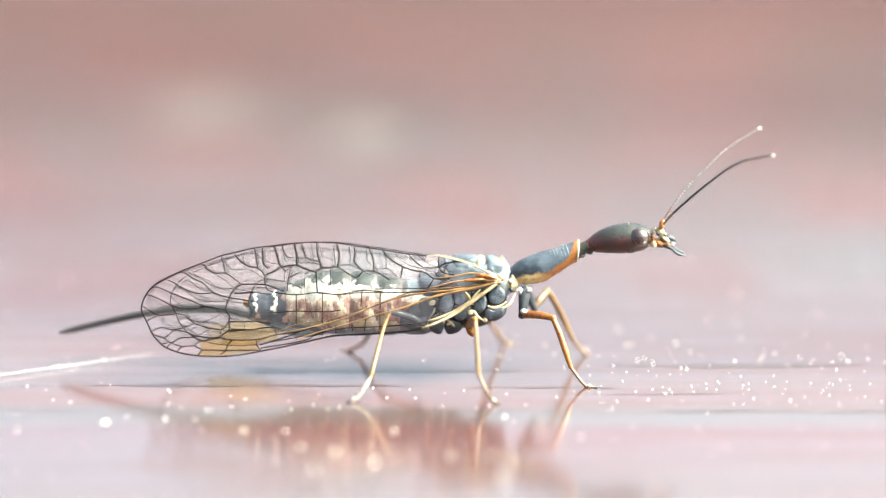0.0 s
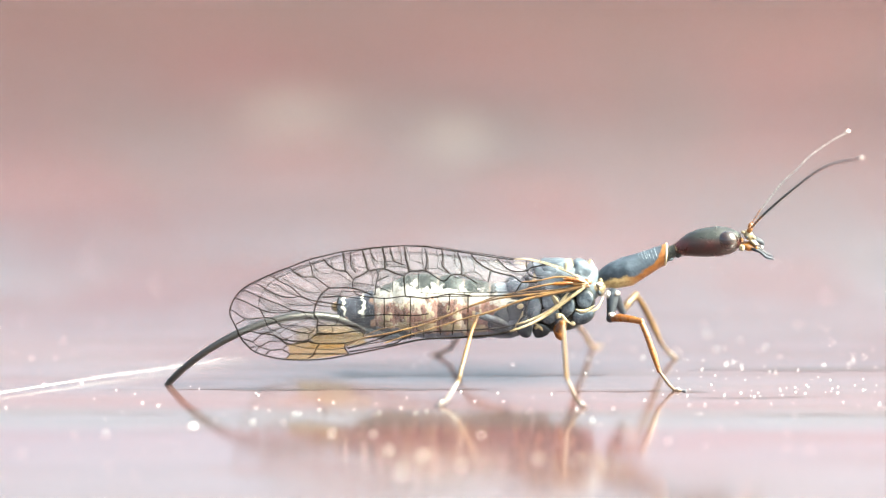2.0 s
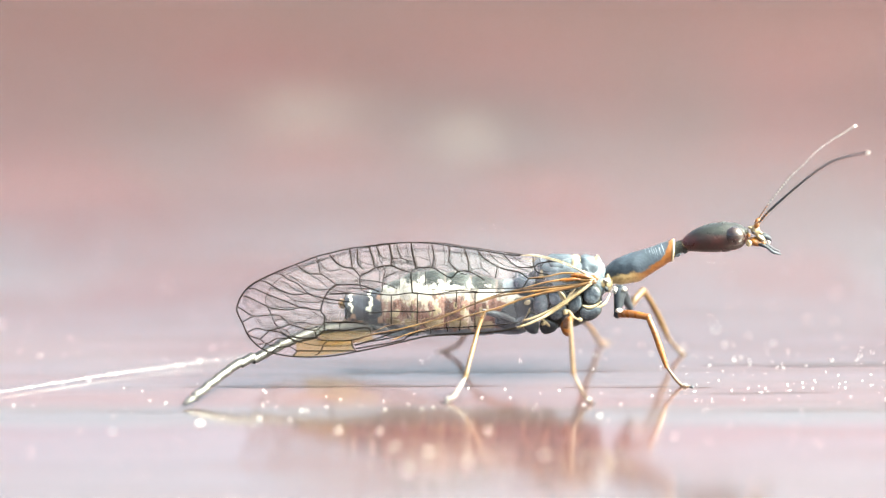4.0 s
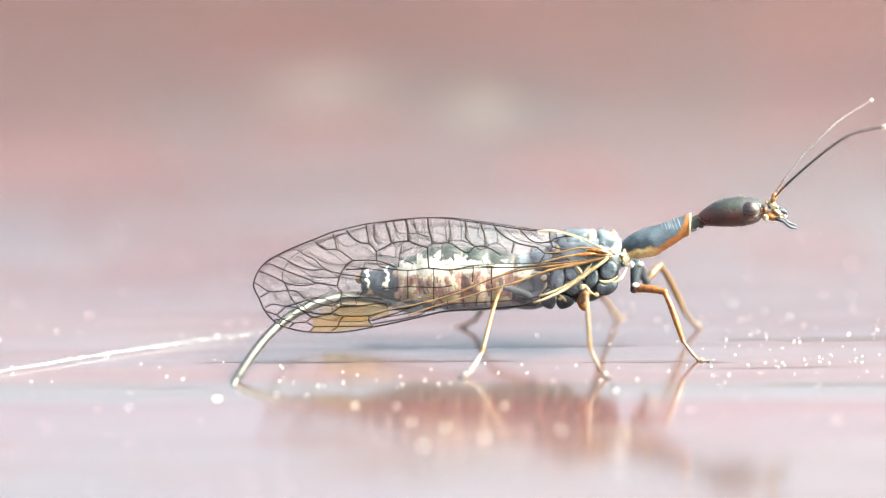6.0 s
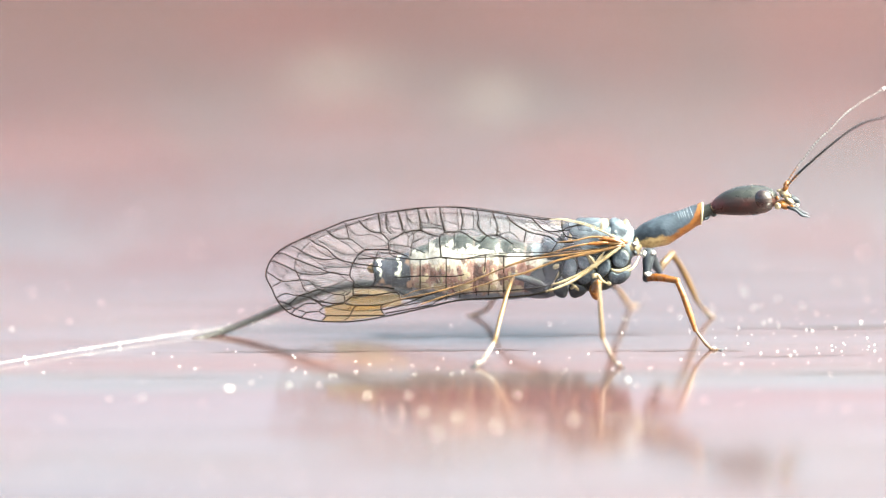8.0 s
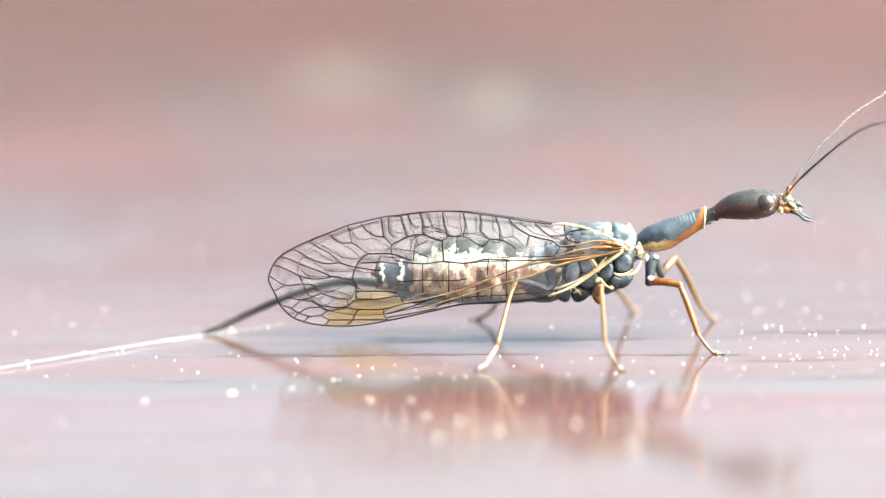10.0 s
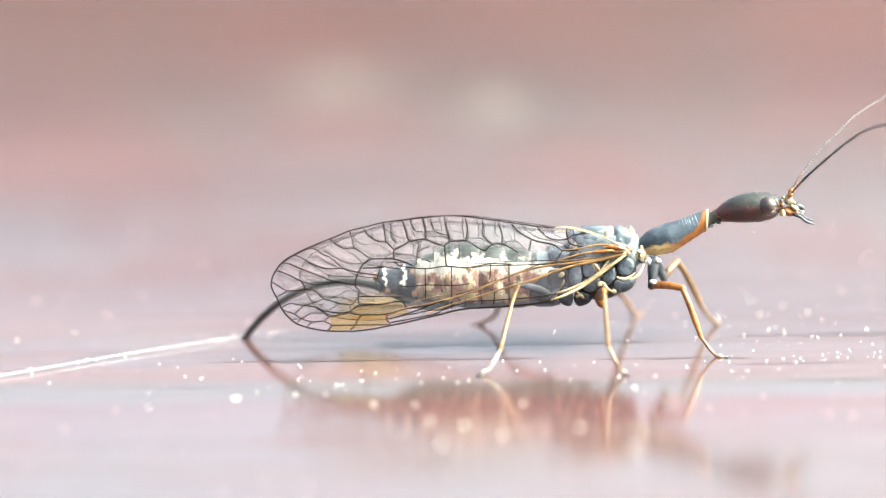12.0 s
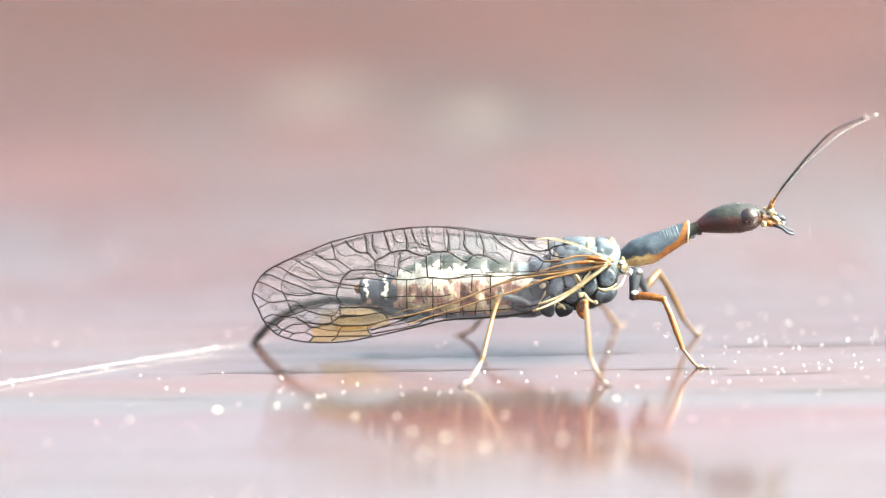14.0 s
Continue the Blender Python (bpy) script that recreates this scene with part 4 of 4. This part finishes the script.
def wing(name, side, gap, scale, turn, drop, seed, thin):
    """One wing: clear membrane with raised veins and an amber spot near its tip; side -1 or 1; gap: how far it lies inside the outer one."""
    root = Vector((*(1.53, 3.16), 0))
    spin = Matrix.Rotation(radians(turn), 3, "Z")

    def stand(q):
        q = root + (spin @ (Vector((q[0], q[1], 0)) - root)) * scale
        bulge = 0.03 * math.sin(q.x * 1.7 + seed) + 0.03 * math.sin(q.y * 3.1 + seed * 2)
        y = -2.39 + q.y * math.sin(LEAN) + gap + bulge
        return Vector((q.x, -side * y, q.y * math.cos(LEAN) - drop))

    whole = holder(name, fly)
    bm = bmesh.new()
    outer = [Vector((q.x, q.y, 0)) for q in EDGE]
    mid = Vector((-3.4, 2.4, 0))
    rings = [[bm.verts.new(stand(mid.lerp(q, k))) for q in outer] for k in (0.1, 0.2, 0.35, 0.5, 0.65, 0.8, 0.9, 1.0)]
    hub = bm.verts.new(stand(mid))
    for k in range(len(outer)):
        bm.faces.new((hub, rings[0][(k + 1) % len(outer)], rings[0][k]))
    for r, s in zip(rings, rings[1:]):
        for k in range(len(r)):
            j = (k + 1) % len(r)
            bm.faces.new((r[k], r[j], s[j], s[k]))
    part("membrane", bm, M["membrane"], whole, "clear glassy wing membrane")
    bm = bmesh.new()
    count = 17
    tube(bm, [stand(q) for q in outer[:count]], [0.05, 0.045, 0.03], 6)
    part("wing_margin", bm, M["cream"], whole, "thick cream front edge at the wing root")
    bm = bmesh.new()
    tube(bm, [stand(q) for q in outer[count - 1:-15]], [0.03 * thin, 0.02 * thin, 0.02 * thin, 0.02 * thin, 0.018 * thin, 0.016 * thin, 0.016 * thin], 6)
    part("wing_margin", bm, M["vein"], whole, "fine blackish wing edge")
    bm = bmesh.new()
    tube(bm, [stand(q) for q in outer[-16:]], [0.014, 0.016, 0.03], 6)
    part("wing_margin", bm, M["cream"], whole, "pale hind edge at the wing root")
    for cells, wide in ((FAN, 0.019), (TIP, 0.02), (SPOT, 0.022), (RIB, 0.023), (CROWN, 0.018), (ROOT, 0.02), (BASE, 0.019)):
        for line in cells:
            if gap and (cells is BASE or cells is SPOT):
                continue
            bend = [Vector((q[0], q[1], 0)) + (0.16 if gap else 0.0) * noise.noise_vector(Vector((q[0], q[1], seed))) for q in line]
            bm = bmesh.new()
            tube(bm, [stand(q) for q in spline(bend, 3)], wide * 0.86 * thin, 5)
            part("vein", bm, M["vein"], whole)
    for k, line in enumerate(STRONG):
        w = (1.0 if thin == 1.0 else 0.7) * (0.55 if k == 4 else 1.0)
        if thin < 1 and k in (1, 2, 3):
            continue
        bm = bmesh.new()
        tube(bm, [stand(q) for q in spline([(*q, 0) for q in line], 6)], [0.055 * w, 0.038 * w, 0.029 * w, 0.023 * w, 0.019 * w, 0.017 * w], 6)
        part("main_vein", bm, M["vein" if k == 4 else "vein_pale"], whole, "blackish main vein" if k == 4 else "thick straw-coloured main vein")
    bm = bmesh.new()
    out = Vector((0, 0.012 * side, 0))
    faces = [[bm.verts.new(stand(q) + o) for q in STIGMA] for o in (out, -out)]
    bm.faces.new(faces[0])
    bm.faces.new(faces[1][::-1])
    for k in range(len(STIGMA)):
        j = (k + 1) % len(STIGMA)
        bm.faces.new((faces[0][j], faces[0][k], faces[1][k], faces[1][j]))
    part("wing_spot", bm, M["stigma" if side < 0 else "stigma_far"], whole, "translucent amber wing spot", smooth=False)


wing("forewing", -1, 0.0, 1.0, 0.0, 0.0, 0.0, 1.0)
wing("forewing", 1, 0.0, 1.0, 0.0, 0.3, 1.0, 1.0)
wing("hindwing", -1, 0.2, 0.92, -0.8, 0.0, 2.0, 0.7)
wing("hindwing", 1, 0.22, 0.92, -0.5, 0.3, 3.0, 0.45)

# ---- the egg-laying tube: short rigid sections that bend against one another ----
OVI_BASE, OVI_LONG, OVI_N = Vector((-4.64, 0.00, 1.33)), 6.7, 14
sections = []
for k in range(OVI_N):
    bm = bmesh.new()
    r0, r1 = (0.16 - 0.055 * (j / OVI_N) ** 1.5 for j in (k, k + 1))
    if k == OVI_N - 1:
        radii = [r0, r0 * 0.9, r0 * 0.6, 0.015]
    else:
        radii = [r0, r0, r1, r1]
    step = OVI_LONG / OVI_N
    tube(bm, [Vector((x, 0, 0)) for x in (-0.03, step * 0.3, step * 0.75, step * 1.04)], radii, 16, flat=0.78, cap=k == OVI_N - 1)
    sections.append(part("ovipositor_section", bm, M["drill"], fly, "dark glossy egg-laying tube section"))


def motions():
    rows = [[] for _ in sections]
    DOWN, REST = Vector((0.42, -0.68, 0.6)), Vector((0.1, 0.2, 0.97))    # the way that the tube's flat side looks while it probes the board, and else

    def sway(t, az, el, az_bend, el_bend, el_curl, az_curl=0.0):
        """The tube's sideways and upward angles at its root, and how they change to its tip."""
        at, face = OVI_BASE.copy(), DOWN if 4.2 < t < 7.35 else REST
        for k in range(OVI_N):
            s = (k + 0.5) / OVI_N
            a, e = radians(az + az_bend * s + az_curl * s * s), radians(el + el_bend * s + el_curl * s * s)
            way = Vector((-math.cos(e) * math.cos(a), math.cos(e) * math.sin(a), math.sin(e)))
            side = face - way * face.dot(way)
            side.normalize()
            turn = Matrix((way, side, way.cross(side))).transposed().to_4x4()
            rows[k].append((t, Matrix.Translation(at * MM) @ turn))
            at = at + way * (OVI_LONG / OVI_N)

    sway(0.0, 37.5, 18.6, -86.1, -73.6, 39.6, 63.2)
    sway(0.2, 37.1, 14.6, -83.1, -72.9, 44.8, 65.6)
    sway(0.4, 23.2, 19.8, -52.1, -82.6, 32.2, 45.1)
    sway(0.5, 38.7, 19.7, -89.6, -96.4, 46.4, 58.8)
    sway(0.6, 43.9, 19.6, -89.4, -100.2, 57.8, 63.7)
    sway(0.7, 40.2, 17.2, -81.9, -90.9, 68.6, 75.0)
    sway(0.8, 42.4, 17.0, -68.6, -84.1, 55.7, 35.2)
    sway(0.9, 40.2, 15.5, -88.6, -79.5, 57.4, 70.0)
    sway(1.0, 43.0, 17.0, -94.1, -79.5, 46.8, 55.8)
    sway(1.1, 43.8, 16.6, -89.6, -78.8, 41.2, 64.8)
    sway(1.2, 52.2, 12.7, -76.4, -64.0, 23.5, 34.1)
    sway(1.4, 40.8, 16.8, -79.8, -87.8, 46.4, 51.3)
    sway(1.6, 41.1, 17.7, -79.0, -87.2, 41.2, 44.4)
    sway(1.8, -19.9, 35.1, -32.1, -138.6, 62.0, 103.5)
    sway(2.0, -17.7, 33.3, -46.3, -122.3, 40.2, 102.4)
    sway(2.2, 2.9, 21.3, -69.3, -84.5, 26.5, 13.7)
    sway(4.3, -14.3, 7.4, -66.7, -79.2, 65.3, 20.1)
    sway(4.5, -31.6, 26.2, 56.2, -190.4, 174.2, -114.0)
    sway(4.7, -36.2, 30.0, 53.8, -199.5, 178.0, -108.9)
    sway(4.9, -3.3, 19.1, -120.1, -115.7, 83.3, 55.7)
    sway(5.1, -2.2, 36.8, -67.8, -152.2, 83.1, 0.4)
    sway(5.3, -4.6, 39.6, -46.1, -162.8, 90.0, -34.0)
    sway(5.5, 8.3, 37.2, -112.9, -171.8, 110.3, 19.1)
    sway(5.7, 6.3, 33.6, -131.8, -171.2, 121.4, 46.5)
    sway(5.9, 5.4, 18.2, -168.6, -105.9, 68.9, 94.3)
    sway(6.1, 1.8, 18.7, -133.1, -112.9, 76.6, 53.3)
    sway(6.3, -17.0, 8.8, -83.5, -94.4, 80.2, 10.4)
    sway(6.5, -12.8, 6.8, -62.8, -58.2, 34.6, -0.3)
    sway(6.7, -16.0, 11.2, -51.7, -93.3, 71.8, -14.7)
    sway(6.9, -6.2, 8.2, -104.5, -74.1, 50.4, 34.0)
    sway(7.0, -11.7, 8.6, -79.1, -83.8, 65.5, -3.0)
    sway(7.1, -9.1, 4.1, -89.8, -66.7, 54.0, 7.1)
    sway(7.2, -2.6, 20.9, -116.9, -133.1, 100.1, 26.6)
    sway(7.3, 10.3, 25.9, -152.4, -136.4, 88.2, 45.7)
    sway(7.4, 9.7, 38.3, -111.9, -136.4, 52.3, 46.1)
    sway(7.5, 22.9, 32.7, -9.7, -140.7, 80.6, -6.8)
    sway(7.6, 28.6, 30.3, -17.3, -140.0, 81.5, -34.6)
    sway(7.7, 35.5, 29.6, -66.7, -143.9, 89.9, -8.3)
    sway(7.8, 35.9, 24.2, -55.4, -142.3, 105.0, 28.6)
    sway(7.9, 46.0, 16.9, -43.1, -113.1, 81.2, -49.4)
    sway(8.0, 40.0, 13.8, -96.3, -125.3, 110.7, 24.1)
    sway(8.1, 24.7, 22.7, -123.5, -136.9, 102.8, 43.8)
    sway(8.2, 13.6, 39.5, -99.0, -165.5, 96.0, 37.9)
    sway(8.3, 9.2, 39.7, -100.4, -140.1, 53.5, 54.8)
    sway(8.4, 34.4, 39.7, -107.1, -161.6, 85.7, 33.1)
    sway(8.5, 36.6, 35.7, -87.6, -159.2, 96.8, 66.6)
    sway(8.6, 34.4, 31.7, -61.6, -147.1, 90.6, 8.3)
    sway(8.7, 34.2, 27.4, -58.0, -145.8, 104.1, 30.9)
    sway(10.8, 46.1, 21.2, -111.3, -123.3, 85.3, 14.7)
    sway(11.0, 31.5, 31.4, -123.4, -154.1, 101.5, 45.3)
    sway(11.2, 7.4, 40.9, -98.8, -134.3, 40.3, 56.3)
    sway(11.4, 3.4, 49.1, -78.3, -132.5, 8.5, 50.5)
    sway(11.6, 59.2, 40.1, -173.1, -140.4, 50.5, 74.0)
    sway(11.8, 20.2, 38.3, 4.1, -120.3, 24.2)
    sway(12.0, 15.0, 32.3, 1.3, -133.6, 35.4)
    sway(12.2, 13.3, 33.3, 6.5, -123.1, 17.0)
    sway(12.4, 4.6, 41.1, -0.1, -144.1, 29.6)
    sway(12.6, 13.6, 34.8, 7.4, -131.0, 23.1)
    sway(12.8, 11.1, 24.4, 4.9, -109.2, 31.0)
    sway(13.0, 13.2, 17.0, 2.5, -117.4, 71.9)
    sway(13.2, 15.8, 15.7, 6.5, -109.1, 47.1)
    sway(13.5, 24.3, 26.6, 20.4, -102.5, 8.4)
    sway(13.7, 19.2, 19.4, 14.7, -104.1, -3.0)
    sway(14.0, 23.5, 18.8, 13.0, -98.8, 8.6)
    for ob, keys in zip(sections, rows):
        walk(ob, keys)
    # the feelers rest, then swing together at the end
    for ob, swing in ((near_antenna, (0, -9, 0)), (far_antenna, (0, 5, 0))):
        rest = Matrix.Translation(ob.location)
        walk(ob, [(0.0, rest), (13.7, rest), (14.0, rest @ pose(0, 0, 0, *swing))])


# ---- on the board ----
def dust():
    """Pale dust and grit strewn over the board, thicker in drifts."""
    rng = random.Random(5)
    verts, faces = [], []
    g = (1 + 5 ** 0.5) / 2
    ico = [Vector(v).normalized() for v in ((-1, g, 0), (1, g, 0), (-1, -g, 0), (1, -g, 0), (0, -1, g), (0, 1, g), (0, -1, -g), (0, 1, -g), (g, 0, -1), (g, 0, 1), (-g, 0, -1), (-g, 0, 1))]
    tri = ((0, 11, 5), (0, 5, 1), (0, 1, 7), (0, 7, 10), (0, 10, 11), (1, 5, 9), (5, 11, 4), (11, 10, 2), (10, 7, 6), (7, 1, 8),
           (3, 9, 4), (3, 4, 2), (3, 2, 6), (3, 6, 8), (3, 8, 9), (4, 9, 5), (2, 4, 11), (6, 2, 10), (8, 6, 7), (9, 8, 1))
    count = 0
    while count < 850:
        x, y = rng.uniform(-26, 26), rng.gauss(-2, 9)
        drift = noise.noise(Vector((x * 0.12, y * 0.2, 4.0)))
        chance = 0.14 + 0.35 * max(0.0, drift) + (0.55 if x > 3.5 and -4 < y < 3 else 0.0) + (0.2 if abs(y + 3) < 1.5 else 0.0)
        if rng.random() > chance or not -18 < y < 40 or (-9 < x < 2.5 and -2.2 < y < 1.2):
            continue
        r = min(0.023, 0.0105 * math.exp(rng.gauss(0, 0.55)))
        m = Euler((rng.uniform(0, 6), rng.uniform(0, 6), rng.uniform(0, 6))).to_matrix()
        size = Vector((r * rng.uniform(0.7, 1.9), r, r * rng.uniform(0.5, 1)))
        start = len(verts)
        verts.extend((m @ Vector((v.x * size.x, v.y * size.y, v.z * size.z)) + Vector((x, y, r * 0.6))) * MM for v in ico)
        faces.extend(tuple(start + i for i in f) for f in tri)
        count += 1
    me = bpy.data.meshes.new("dust")
    me.from_pydata(verts, [], faces)
    me.materials.append(M["grain_white"])
    return tagged(new("dust", me), "fine pale dust and grit strewn on the varnished board", "dust", kind="stuff")


dust()
bm = fresh(lump, (0, 0, 0.021), (0.031, 0.028, 0.024), rough=0.3, fine=2)
grain = tagged(part("dust_grain", bm, M["grain_white"]), "white sunlit grain of grit on the varnished board", "grit", "grit on the board")
first = True
for x, y in ((6.75, 3.68), (-11.12, -6.79), (6.84, 0.39), (8.27, 1.39), (11.04, 0.32), (11.47, 1.39), (-8.90, -5.86), (-1.92, -1.96), (1.18, -9.59), (5.16, 5.52), (9.06, 11.01), (13.73, 15.30), (5.33, 3.45)):
    if first:
        grain.location, first = (x * MM, y * MM, 0), False
    else:
        copy_thing(grain, pose(x * MM, y * MM, 0, 0, 0, x * 77))
bm = fresh(lump, (0, 0, 0.013), (0.027, 0.021, 0.016), rough=0.4, seed=5, fine=2)
speck = tagged(part("dust_grain", bm, M["grain_white"]), "tiny white sunlit speck of grit on the varnished board", "grit", "grit on the board")
first = True
for x, y in ((5.52, 1.54), (5.72, 1.75), (5.94, 1.39), (6.69, 0.53), (7.26, -1.42), (7.60, -1.14), (8.30, -0.52), (8.38, -2.10), (9.10, -1.76), (5.74, -2.10), (6.07, -2.57), (6.21, -2.10), (10.52, -2.77), (11.78, -1.42), (4.80, 0.82), (4.26, -2.43),
             (3.09, -2.97), (2.22, -3.95), (1.52, 0.32), (-0.91, -2.10), (-0.75, -3.10), (-1.52, -3.10), (-2.79, -4.21), (-3.09, -4.40), (-3.48, -3.88), (-4.07, -4.40), (-5.68, -4.08), (-6.18, -4.47), (-7.41, -3.88), (-7.54, -2.10), (-10.54, -3.30)):
    if first:
        speck.location, first = (x * MM, y * MM, 0), False
    else:
        copy_thing(speck, pose(x * MM, y * MM, 0, 0, 0, x * 131))
bm = fresh(lump, (0, 0, 0.029), (0.042, 0.037, 0.032), rough=0.5, seed=7, fine=2)
clump = tagged(part("dust_clump", bm, M["grain_white"]), "larger white crumb of grit on the varnished board", "grit", "grit on the board")
first = True
for x, y in ((-3.64, -8.53), (-5.20, -6.79), (-4.11, -6.85), (-2.75, -9.08), (-1.71, -10.15), (-3.22, -10.9), (0.21, -9.5), (-7.36, -5.49), (-1.28, -6.89), (1.64, -5.27)):
    if first:
        clump.location, first = (x * MM, y * MM, 0), False
    else:
        copy_thing(clump, pose(x * MM, y * MM, 0, 0, 0, x * 53))
bm = fresh(lump, (0, 0, 0.02), (0.085, 0.045, 0.025), tilt=8, rough=0.7, seed=9, fine=2)
lump(bm, (0.07, 0.03, 0.022), (0.04, 0.03, 0.025), rough=0.6, seed=4, fine=2)
flake = tagged(part("dust_flake", bm, M["grain_white"], smooth=False), "ragged white flake lying on the varnished board", "grit")
flake.location = (-8.93 * MM, -5.9 * MM, 0)
bm = bmesh.new()
tube(bm, spline([Vector((*q, 0.085)) for q in ((-18.09, -5.11), (-15.12, -2.83), (-12.31, -0.66), (-10.40, 0.60), (-8.20, 1.97))], 8), [0.034, 0.036, 0.034, 0.032, 0.026], 8)
tagged(part("silk_thread", bm, M["silk"]), "white silk thread lying taut along the board", "thread")

motions()
